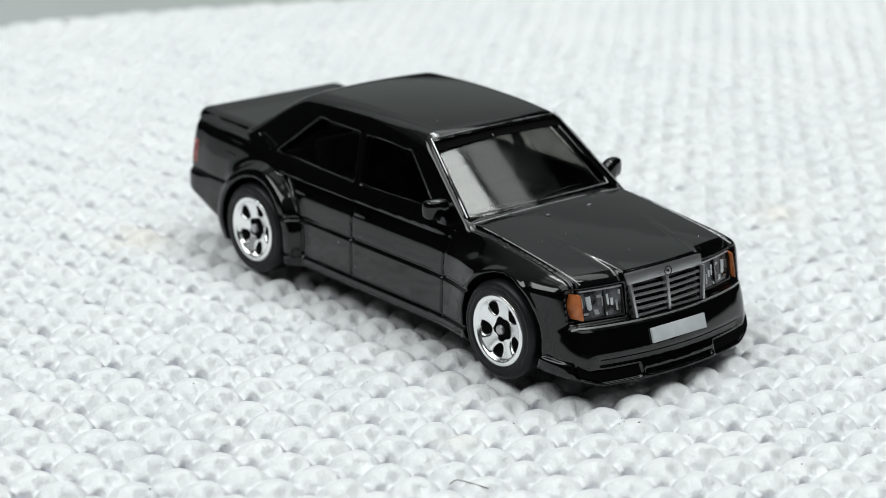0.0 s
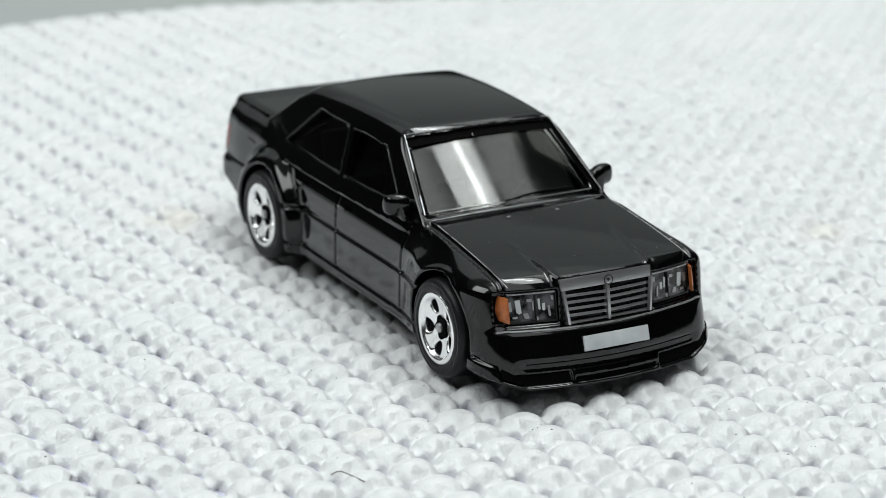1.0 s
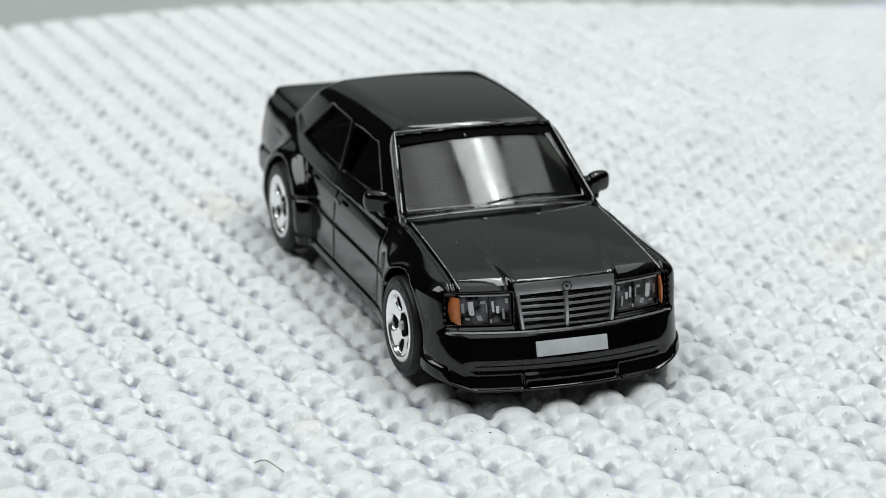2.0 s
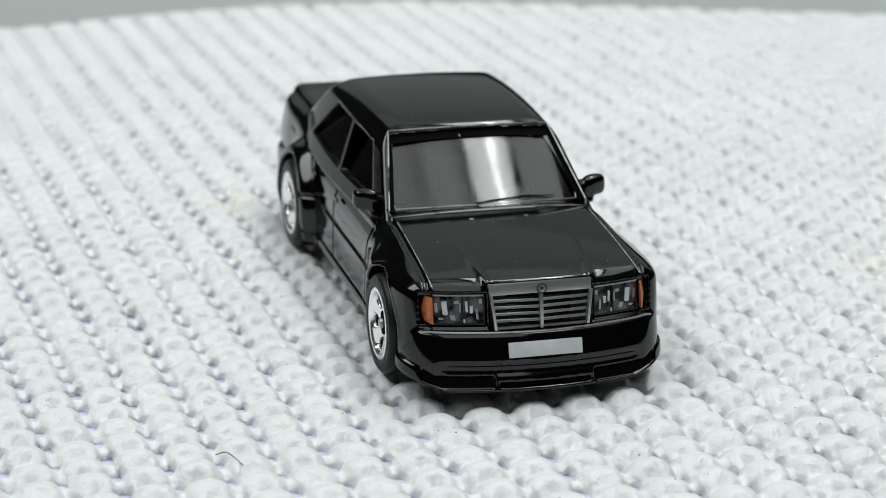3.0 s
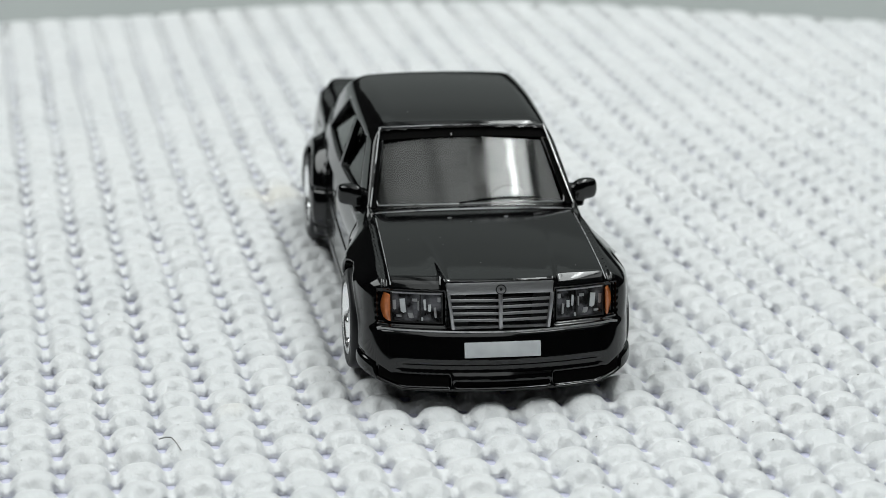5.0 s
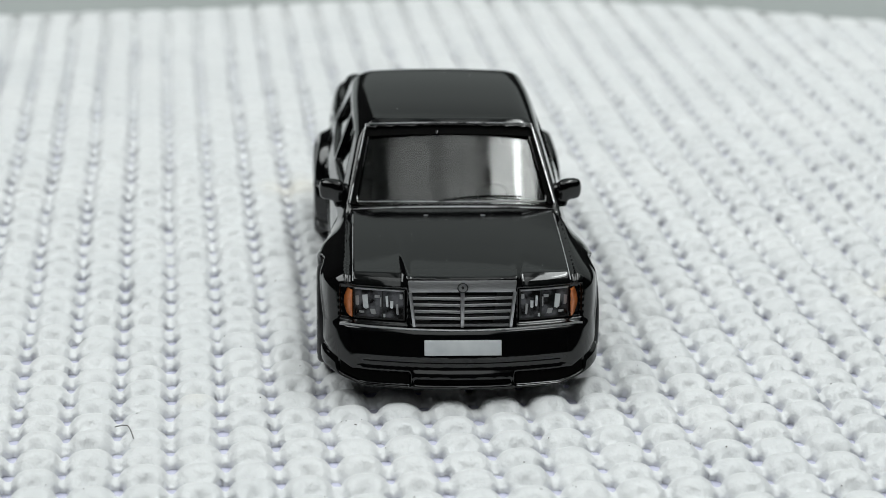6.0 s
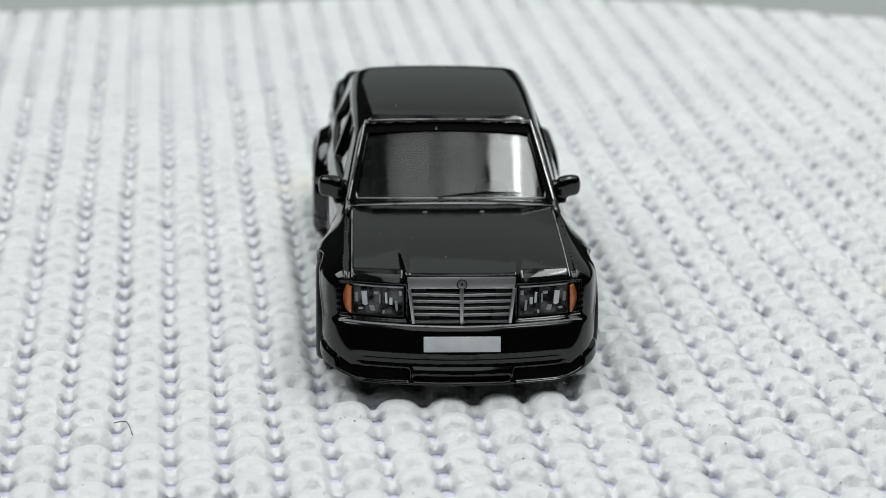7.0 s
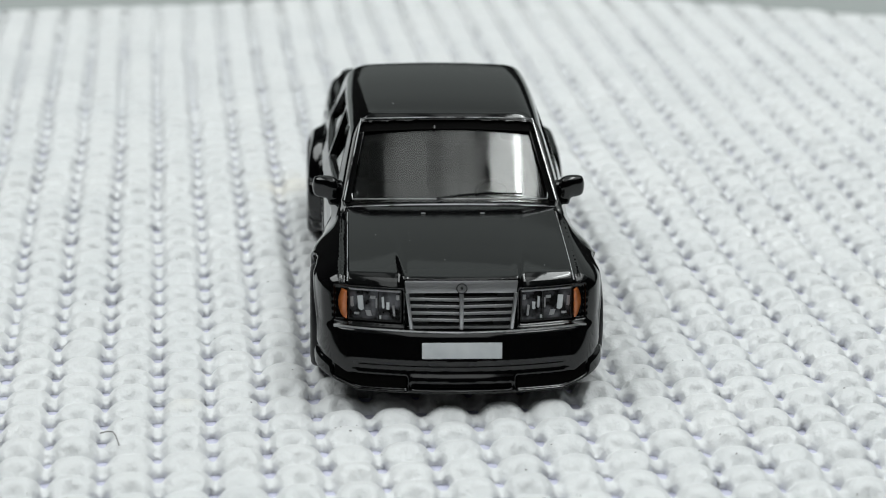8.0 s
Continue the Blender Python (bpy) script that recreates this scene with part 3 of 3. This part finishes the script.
def build_glass():
    def front(u, v):
        z = 1.42 + 0.615 * v
        y = (2 * u - 1) * (1.11 - 0.30 * (z - 1.43))
        return screen_x(y, z, 0.055) + 0.025 - 0.05 * y * y, y, z

    def seal(u0, u1, v0, v1):
        def at(u, v):
            u, v = u0 + (u1 - u0) * u, v0 + (v1 - v0) * v
            y = (2 * u - 1)
            z = 1.43 + 0.69 * v - 0.05 * y * y
            y *= 1.125 - 0.30 * (z - 1.43)
            return screen_x(y, z, 0.028), y, z
        return pane(at, 20 if u1 - u0 > 0.5 else 3, 3 if u1 - u0 > 0.5 else 14, (-0.03, 0, -0.02))

    # Black surround; the shade of its recess is put into the colour
    frame_ob = part("windscreen_seal", seal(0, 1, 0.86, 1.0), RECESS_BLACK, car, "black surround of the windscreen")
    for strip in ((0, 1, 0.0, 0.035), (0, 0.035, 0.06, 0.84), (0.965, 1, 0.06, 0.84)):
        part("seal_strip", seal(*strip), RECESS_BLACK, frame_ob)
    part("windscreen", pane(front, 24, 14, (-0.02, 0, -0.012)), GLASS, car, "clear smoked windscreen, slightly scuffed")

    def rear(u, v):
        z = 1.57 + 0.45 * v
        y = (2 * u - 1) * (1.0 - 0.30 * (z - 1.5))
        return -1.98 + 0.06 * y * y + ((z - 2.09) * 0.844 + 0.055) / 0.537, y, z

    part("rear_screen", pane(rear, 16, 10, (0.02, 0, -0.012)), GLASS, car)
    for side in (-1, 1):
        for corners in (REAR_WINDOW, FRONT_WINDOW):
            (ax, az), (bx, bz), (cx, cz), (dx, dz) = corners

            def wing(u, v):
                x = (ax * (1 - u) + bx * u) * (1 - v) + (dx * (1 - u) + cx * u) * v
                z = (az * (1 - u) + bz * u) * (1 - v) + (dz * (1 - u) + cz * u) * v
                x, z = x + 0.06 * (u - 0.5), z + 0.05 * (v - 0.5)
                return x, side * (float(cabin_width(x, z)) - 0.05 - 0.09 * v), z

            part("side_window", pane(wing, 10, 6, (0, -0.02 * side, 0)), GLASS, car)


build_glass()


def build_interior():
    root = tagged(new("interior"), "")
    root.parent = car
    solid_part("dashboard", lambda x, y, z: box(x, y, z, 0.95, 0, 1.20, 0.22, 1.08, 0.14, 0.06), (0.6, -1.2, 1.0), (1.25, 1.2, 1.4), 0.03, SEAT, root)
    solid_part("cabin_floor", lambda x, y, z: box(x, y, z, -0.6, 0, 0.97, 1.72, 1.1, 0.03, 0.02), (-2.4, -1.2, 0.9), (1.2, 1.2, 1.03), 0.04, SEAT, root)
    for y0 in (-0.5, 0.5):
        solid_part("front_seat", lambda x, y, z: smin(box(x, y, z, 0.1, y0, 1.12, 0.28, 0.34, 0.12, 0.08), smin(box(x + 0.25 * (z - 1.3), y, z, -0.25, y0, 1.36, 0.09, 0.32, 0.30, 0.08), box(x + 0.25 * (z - 1.3), y, z, -0.28, y0, 1.72, 0.06, 0.14, 0.10, 0.05), 0.05), 0.06),
                   (-0.6, y0 - 0.45, 0.95), (0.5, y0 + 0.45, 1.9), 0.03, SEAT, root)
    solid_part("rear_bench", lambda x, y, z: smin(box(x, y, z, -1.25, 0, 1.12, 0.28, 0.95, 0.12, 0.08), box(x + 0.3 * (z - 1.3), y, z, -1.62, 0, 1.36, 0.1, 0.92, 0.26, 0.08), 0.06), (-2.1, -1.1, 0.95), (-0.8, 1.1, 1.7), 0.035, SEAT, root)

    def ring(x, y, z):
        a, b = x - 0.62, z - 1.37
        s, t = a * 0.88 - b * 0.47, a * 0.47 + b * 0.88
        return np.sqrt((np.sqrt((y - 0.48) ** 2 + t * t) - 0.17) ** 2 + s * s) - 0.022

    solid_part("steering_wheel", ring, (0.4, 0.2, 1.1), (0.85, 0.76, 1.65), 0.016, SEAT, root)


build_interior()


def build_wheel():
    wheel = new("wheel")
    wheel.parent = car

    def tyre(x, y, z):
        r = np.sqrt(x * x + z * z)
        d = smax(r - WRAD, np.abs(y) - 0.21, 0.09)
        d = np.maximum(d, -np.maximum(r - 0.385, 0.04 - np.abs(y)))
        return np.maximum(d, np.minimum(0.008 - np.abs(r - 0.455), d + 0.012))

    solid_part("tyre", tyre, (-0.58, -0.26, -0.58), (0.58, 0.26, 0.58), 0.019, RUBBER, wheel, "smooth black plastic tyre")

    def rim(x, y, z):
        r, a = np.sqrt(x * x + z * z), np.arctan2(z, x)
        face = -0.207 + 0.022 * np.clip((0.335 - r) / 0.02, 0, 1) + 0.055 * np.clip((0.32 - r) / 0.2, 0, 1)
        d = np.maximum(smax(r - 0.386, face - y, 0.012), y + 0.10)
        step = 2 * math.pi / 5
        b = np.mod(a + step / 2, step) - step / 2
        px, pz = r * np.cos(b), r * np.sin(b)
        wide = 0.070 + 0.34 * np.clip(px - 0.235, -0.08, 0.04)
        hole = smax(np.abs(pz + 0.12 * (px - 0.235)) - wide, np.abs(px - 0.232) - 0.070, 0.07)
        d = smax(d, -hole, 0.03)
        return np.maximum(d, -np.maximum(r - 0.118 - 0.018 * np.cos(5 * a), y + 0.125))

    rim_ob = solid_part("rim", rim, (-0.42, -0.23, -0.42), (0.42, -0.08, 0.42), 0.011, CHROME, wheel, "bright silver five-spoke rim")
    solid_part("hub_cap", lambda x, y, z: smax(np.sqrt(x * x + z * z) - 0.052, -0.185 - y, 0.02), (-0.08, -0.24, -0.08), (0.08, -0.10, 0.08), 0.009, SILVER, rim_ob)

    def star(x, y, z):
        r, a = np.sqrt(x * x + z * z), np.arctan2(z, x)
        return np.maximum(r - 0.112 - 0.018 * np.cos(5 * a), np.abs(y + 0.135) - 0.012)

    solid_part("hub_recess", star, (-0.17, -0.20, -0.17), (0.17, -0.13, 0.17), 0.009, RECESS_BLACK, rim_ob, "black star-shaped hub")

    # Near-black disc that paints the shade behind the rim holes
    def disc(x, y, z):
        return smax(np.sqrt(x * x + z * z) - 0.38, np.abs(y + 0.09) - 0.04, 0.02)

    solid_part("rim_backing", disc, (-0.42, -0.16, -0.42), (0.42, -0.02, 0.42), 0.03, RECESS_BLACK, wheel)
    return wheel


wheel = build_wheel()
for cx, sy in ((WF, -1), (WF, 1), (WR, -1), (WR, 1)):
    out = 1.47 if cx > 0 else 1.49
    m = pose(cx * CM, sy * (out - 0.21) * CM, WZ * CM, 0, 25 if cx > 0 else 3, 0 if sy < 0 else 180)
    if (cx, sy) == (WF, -1):
        wheel.matrix_basis = m
    else:
        copy_thing(wheel, m)


def build_axles():
    for cx in (WF, WR):
        part("axle", tube([(cx, -1.2, WZ), (cx, 1.2, WZ)], 0.05, 10), PLASTIC, car)
    solid_part("base_plate", lambda x, y, z: np.maximum(box(x, y, z, 0.0, 0, 0.23, 2.85, 1.12, 0.06, 0.04), -np.minimum(np.sqrt((x - WF) ** 2) - 0.62, np.sqrt((x - WR) ** 2) - 0.62) * (np.abs(y) > 0.9) - 9 * (np.abs(y) <= 0.9)),
               (-3.8, -1.2, 0.12), (3.0, 1.2, 0.34), 0.05, PLASTIC, car, "dull black base")


build_axles()


def nose_x(y, z):
    return 3.02 - 0.13 * y * y + 0.20 * (1.2 - z)


def build_grille():
    root = new("grille")
    root.parent = car

    def p(y, z, o):
        return nose_x(y, z) + o, y, z

    part("grille_backing", slab([p(-0.54, 1.19, -0.05), p(-0.50, 0.745, -0.05), p(0.50, 0.745, -0.05), p(0.54, 1.19, -0.05)], 0.02), PLASTIC, root)
    part("grille_top_bar", slab([p(-0.555, 1.21, 0.02), p(-0.54, 1.095, 0.03), p(0.54, 1.095, 0.03), p(0.555, 1.21, 0.02)], 0.08, 0.012), SILVER, root, "brushed silver top bar")
    for s in (-1, 1):
        part("grille_side_bar", slab([p(0.545 * s, 1.10, 0.016), p(0.50 * s, 0.75, 0.012), p(0.468 * s, 0.75, 0.012), p(0.513 * s, 1.10, 0.016)][::s], 0.05, 0.01), SILVER, root)
    part("grille_centre_bar", slab([p(-0.020, 1.10, 0.022), p(-0.018, 0.745, 0.018), p(0.018, 0.745, 0.018), p(0.020, 1.10, 0.022)], 0.07, 0.008), SILVER, root)
    part("grille_bottom_bar", slab([p(-0.50, 0.775, 0.016), p(-0.495, 0.745, 0.016), p(0.495, 0.745, 0.016), p(0.50, 0.775, 0.016)], 0.05, 0.008), SILVER, root)
    for i in range(4):
        z = 1.035 - 0.066 * i
        w = 0.515 - 0.008 * i
        for s in (-1, 1):
            a, b = (0.02, w) if s > 0 else (-w, -0.02)
            part("grille_slat", slab([p(a, z + 0.014, 0.006), p(a, z - 0.014, 0.012), p(b, z - 0.014, 0.012), p(b, z + 0.014, 0.006)], 0.05, 0.006), SILVER, root)
    badge = tube([p(0.050 * math.cos(t), 1.153 + 0.046 * math.sin(t), 0.035) for t in [2 * math.pi * k / 24 for k in range(25)]], 0.0065, 6)
    part("badge_ring", badge, PLASTIC, root, "small round dark badge")
    bm = bmesh.new()
    bmesh.ops.create_cone(bm, cap_ends=True, segments=16, radius1=0.014, radius2=0.014, depth=0.02)
    for v in bm.verts:
        v.co = Vector(p(v.co.x, 1.155 + v.co.y, 0.03 + v.co.z))
    part("badge_centre", bm, PLASTIC, root)


build_grille()


LENS_FACETS = ((1.062, 0.965, 0.030, 0.10, 0.004, 0), (0.975, 0.960, 0.052, 0.145, 0.012, 1), (0.895, 0.865, 0.050, 0.055, 0.015, 0), (0.862, 1.02, 0.05, 0.03, 0.0, 0),
               (0.827, 0.965, 0.014, 0.10, 0.0, 0), (0.760, 0.975, 0.022, 0.115, 0.006, 1), (0.715, 0.945, 0.030, 0.075, 0.0, 1), (0.655, 0.90, 0.022, 0.11, 0.008, 0), (0.795, 0.832, 0.030, 0.035, 0.0, 1), (1.02, 0.855, 0.05, 0.022, 0.0, 0), (0.62, 1.03, 0.03, 0.05, 0.0, 0))


def build_lamps():
    for s in (-1, 1):
        root = new("headlight")
        root.parent = car

        def p(y, z, o):
            return nose_x(y, z) + o, y * s, z

        def sheet(name, y0, y1, z0, z1, o, thick, mat, bevel=0.0, label=""):
            n = 6
            bm = pane(lambda u, v: p(y0 + (y1 - y0) * u, z0 + (z1 - z0) * v, o), n, 2, (-thick, 0, 0))
            return part(name, bm, mat, root, label)

        sheet("reflector", 0.585, 1.10, 0.80, 1.09, -0.035, 0.02, DARKPRINT)
        for a, b, c, e in ((0.585, 1.10, 1.085, 1.10), (0.585, 1.10, 0.795, 0.807), (1.088, 1.102, 0.80, 1.095), (0.583, 0.595, 0.80, 1.095), (0.80, 0.812, 0.805, 1.085)):
            sheet("lamp_bezel", a, b, c, e, -0.012, 0.03, SILVER if c > 1.0 else PLASTIC)
        # moulded facets of the lens: each y, z, width, height, lean, bright or dull
        for y, z, w, h, lean, bright in LENS_FACETS:
            q = [p(y - w / 2 + lean, z + h / 2, -0.024), p(y - w / 2, z - 0.42 * h, -0.024), p(y, z - h / 2, -0.024), p(y + w / 2, z - 0.4 * h, -0.024), p(y + w / 2 + lean, z + 0.45 * h, -0.024)]
            part("lamp_facet", slab(q[::s], 0.012), PLATE if bright else SILVER, root)
        part("indicator", pane(lambda u, v: (nose_x(1.11, 0.8) + 0.055 - 0.20 * (u * (0.75 + 0.25 * v)) ** 1.6 - 0.06 * v, (1.114 + 0.092 * u * (0.35 + 0.65 * math.sin(0.4 + 2.1 * v))) * s, 0.825 + 0.25 * v), 8, 6, (-0.06, 0, 0)), AMBER, root, "orange indicator at the corner")


build_lamps()


def build_trim():
    part("number_plate", slab([(3.246, -0.39, 0.658), (3.294, -0.39, 0.510), (3.294, 0.39, 0.510), (3.246, 0.39, 0.658)], 0.03, 0.006), PLATE, car, "blank pale grey plate")
    for s in (-1, 1):
        def mirror(x, y, z):
            d = box(x + 0.25 * (y - 1.3), y, z, 0.88, 1.305, 1.512, 0.08, 0.125, 0.108, 0.04)
            egg = (np.sqrt(((x + 0.25 * (y - 1.3) - 0.88) / 0.10) ** 2 + ((y - 1.30) / 0.15) ** 2 + ((z - 1.512) / 0.128) ** 2) - 1) * 0.11
            d = 0.5 * d + 0.5 * egg
            arm = box(x + 0.3 * (z - 1.42), y, z, 0.90, 1.19, 1.45, 0.085, 0.085, 0.11, 0.03)
            return smin(d, arm, 0.05)

        v, f = solid(mirror, (0.68, 1.0, 1.3), (1.1, 1.52, 1.65), 0.016)
        if s < 0:
            v = v * np.array([1, -1, 1])
            f = f[:, ::-1]
        mesh_object("door_mirror", from_arrays("door_mirror", v, f), PAINT, car, "stubby black door mirror")
        for cx in (-0.36, -1.45):
            part("door_handle", slab([(cx - 0.09, s * 1.325, 1.15), (cx + 0.09, s * 1.325, 1.15), (cx + 0.09, s * 1.33, 1.11), (cx - 0.09, s * 1.33, 1.11)][::s], -0.02 if s > 0 else -0.02, 0.006), PAINT, car)
        bm = tube([(1.556 + 0.014 * math.cos(t), 0.305 * s + 0.020 * math.sin(t), 1.432) for t in [2 * math.pi * k / 14 for k in range(15)]], 0.0055, 6)
        part("washer_nozzle", bm, SILVER, car, "tiny silver washer nozzle")
    pts = [(screen_x(y, z, 0.03), y, z) for y, z in ((-0.15, 1.485), (0.1, 1.51), (0.4, 1.52), (0.75, 1.50))]
    part("wiper", tube(pts, 0.009, 6), PAINT, car, "thin moulded wiper arm")


def build_intakes():
    def face(y, z):
        a = abs(y)
        return 3.308 - 0.13 * a * a - 0.5 * max(0, a - 1.02) ** 2 - 0.3 * (z - 0.2), y, z + 0.32 * max(0, a - 1.0)

    # Near-black panes on the slot floors paint in the shade of the intakes
    for y0, y1, z0, z1 in ((-1.235, -0.545, 0.20, 0.30), (0.545, 1.235, 0.20, 0.30), (-0.485, 0.485, 0.208, 0.237)):
        part("air_intake", pane(lambda u, v: face(y0 + (y1 - y0) * u, z0 + (z1 - z0) * v), 12, 2, (-0.03, 0, 0)), RECESS_BLACK, shells[7], "dull black pane painting the shade inside the air intake")
    # Near-black strip painting the shade inside the bumper's groove
    part("bumper_groove_shade", pane(lambda u, v: (face(2.1 * u - 1.05, 0.2)[0] - 0.032 - 0.25 * max(0, abs(2.1 * u - 1.05) - 1.02) ** 2, 2.1 * u - 1.05, 0.41 + 0.03 * v), 20, 1, (-0.03, 0, 0)), RECESS_BLACK, shells[7])


build_trim()
build_intakes()


def build_edges():
    def lip(y, z, o=0.013):
        return screen_x(y, z, -o), y, z

    top = 2.096
    half = lambda z: 1.115 - 0.30 * (z - 1.43)
    side = [lip(half(z), z) for z in np.linspace(1.45, top, 8)]
    loop = [(x, -y, z) for x, y, z in side] + [lip(y, top + 0.034 * (1 - (y / 0.92) ** 2)) for y in np.linspace(-half(top) + 0.05, half(top) - 0.05, 12)] + side[::-1]
    # Silver tubes paint in the highlight of the rounded, partly worn screen rim
    part("windscreen_glint", tube(loop, 0.007, 6), WORN_GLINT, car, "thin silver line for worn edge and painted highlight round the windscreen")
    base = [lip(y, 1.450 - 0.055 * (y / 1.05) ** 2, 0.004) for y in np.linspace(-1.08, 1.08, 16)]
    part("scuttle_glint", tube(base, 0.013, 6), WORN_GLINT, car)
    inner = 2.012
    wide = lambda z: 1.055 - 0.30 * (z - 1.43)
    flank = [lip(wide(z), z, -0.045) for z in np.linspace(1.50, inner, 8)]
    ring = [(x, -y, z) for x, y, z in flank] + [lip(y, inner + 0.02 * (1 - (y / 0.9) ** 2), -0.045) for y in np.linspace(-wide(inner) + 0.05, wide(inner) - 0.05, 12)] + flank[::-1]
    ring += [lip(y, 1.475 - 0.03 * y * y, -0.045) for y in np.linspace(1.02, -1.02, 14)] + [ring[0]]
    part("glass_edge", tube(ring, 0.007, 6), WORN_GLINT, car, "pale moulded edge of the windscreen")
    part("header_pip", slab([lip(-0.155, 2.059, -0.01), lip(-0.155, 2.034, -0.01), lip(-0.13, 2.034, -0.01), lip(-0.13, 2.059, -0.01)], 0.03, 0.006), PAINT, car)
    # Silver tube painting in the highlight on the bumper's rounded top
    brow = []
    for y in np.linspace(-1.24, 1.24, 34):
        corner = 0.13 * y * y + 0.75 * max(0, abs(y) - 1.02) ** 2
        brow.append((3.312 - corner - 0.119 - 0.012, y, 0.737 + 0.01 * abs(y) - 0.25 * max(0, abs(y) - 1.17)))
    part("bumper_glint", tube(brow, 0.011, 6), WORN_GLINT, shells[7], "bright line painting in the highlight along the bumper top")
    for s in (-1, 1):
        rim = []
        for x in np.linspace(1.42, 2.93, 22):
            y = 1.075 + 0.02 * (x - 1.2)
            rim.append((x - 0.02, s * y, float(top_line(x)) + 0.014 - 0.04 * y * y))
        # Silver tube for the hood's worn edge plus the highlight along it
        part("hood_edge", tube(rim, 0.006, 6), WORN_GLINT, shells[5], "bright line for worn hood edge and its painted highlight")
        for corners in (REAR_WINDOW, FRONT_WINDOW):
            pts = []
            for (x0, z0), (x1, z1) in zip(corners, corners[1:] + corners[:1]):
                for t in (0.06, 0.35, 0.65, 0.94):
                    x, z = x0 + (x1 - x0) * t, z0 + (z1 - z0) * t
                    pts.append((x, s * (float(cabin_width(x, z)) - 0.004), z))
            part("window_trim", tube(pts + pts[:1], 0.006, 6), PAINT, car)


build_edges()


def flank_y(x, z):
    """How far out the casting reaches at a height."""
    y = np.linspace(1.7, 0.6, 450)
    inside = shell(x + 0 * y, y, z + 0 * y) < 0
    return float(y[int(np.argmax(inside))])


def build_vents():
    """Moulded vent ribs behind the rear windows."""
    for s in (-1, 1):
        ribs = [((-2.53, 1.55), (-2.19, 1.43)), ((-2.49, 1.57), (-2.14, 1.475)), ((-2.45, 1.59), (-2.09, 1.52)), ((-2.94, 1.40), (-2.72, 1.39)), ((-3.01, 1.25), (-2.81, 1.235))]
        for (x0, z0), (x1, z1) in ribs:
            pts = []
            for k in range(7):
                x, z = x0 + (x1 - x0) * k / 6, z0 + (z1 - z0) * k / 6
                pts.append((x, s * (flank_y(x, z) - 0.002), z))
            part("vent_rib", tube(pts, 0.011, 6), PAINT, car)


build_vents()

# ---- specks on the mat ----
def lint(points):
    return tagged(part("lint_thread", tube(points, 0.006, 6), LINT, None), "curled dark lint thread lying on the white mat", "lint")


lint([(3.71, -3.48, -0.06), (3.69, -3.41, -0.05), (3.68, -3.357, -0.06), (3.77, -3.325, -0.06), (3.89, -3.30, -0.055), (4.02, -3.275, -0.05)])


def build_dust():
    """Loose grains: dark ones on the mat, pale ones on the paint."""
    rnd = random.Random(11)
    bm = bmesh.new()
    for _ in range(230):
        x, y = rnd.uniform(-5, 6.5), rnd.uniform(-6.5, 7)
        if abs(y) < 1.6 and -4.2 < x < 3.5:
            continue
        z = float(mat_height(np.array([x]), np.array([y]))[0][0]) + MAT_TOP + MAT_LEAN * y * math.exp(-(y / 9.0) ** 2)
        r = rnd.uniform(0.004, 0.008)
        m = Matrix.Translation((x, y, z + 0.3 * r)) @ Matrix.Rotation(rnd.uniform(0, 3.1), 4, "Z") @ Matrix.Diagonal((rnd.uniform(0.8, 2.4) * r, r, r, 1))
        bmesh.ops.create_icosphere(bm, subdivisions=1, radius=1.0, matrix=m)
    tagged(part("dust_grains", bm, LINT, None), "scattered tiny dark dust grains on the white mat", "dust", kind="stuff")

    bm = bmesh.new()
    for k in range(22):
        if k < 6:
            x, y = rnd.uniform(1.5, 2.8), rnd.uniform(-0.9, 0.9)
            z = float(top_line(x)) + 0.015 - 0.04 * y * y
        elif k < 9:
            x, y = rnd.uniform(-1.8, 0.2), rnd.uniform(-0.7, 0.7)
            z = float(roof_line(x)) - 0.035 * y * y
        else:
            x, z = rnd.uniform(-1.3, 1.3), rnd.uniform(0.45, 1.35)
            y = -(float(body_width(x)) - 0.02 * max(0, z - 0.85) - 0.26 * max(0, z - 1.09))
        r = rnd.uniform(0.0025, 0.0045)
        bmesh.ops.create_icosphere(bm, subdivisions=1, radius=r, matrix=Matrix.Translation((x, y, z)))
    tagged(part("dust_specks", bm, PLATE, car, "pale dust specks on the paint"), kind="stuff")


build_dust()
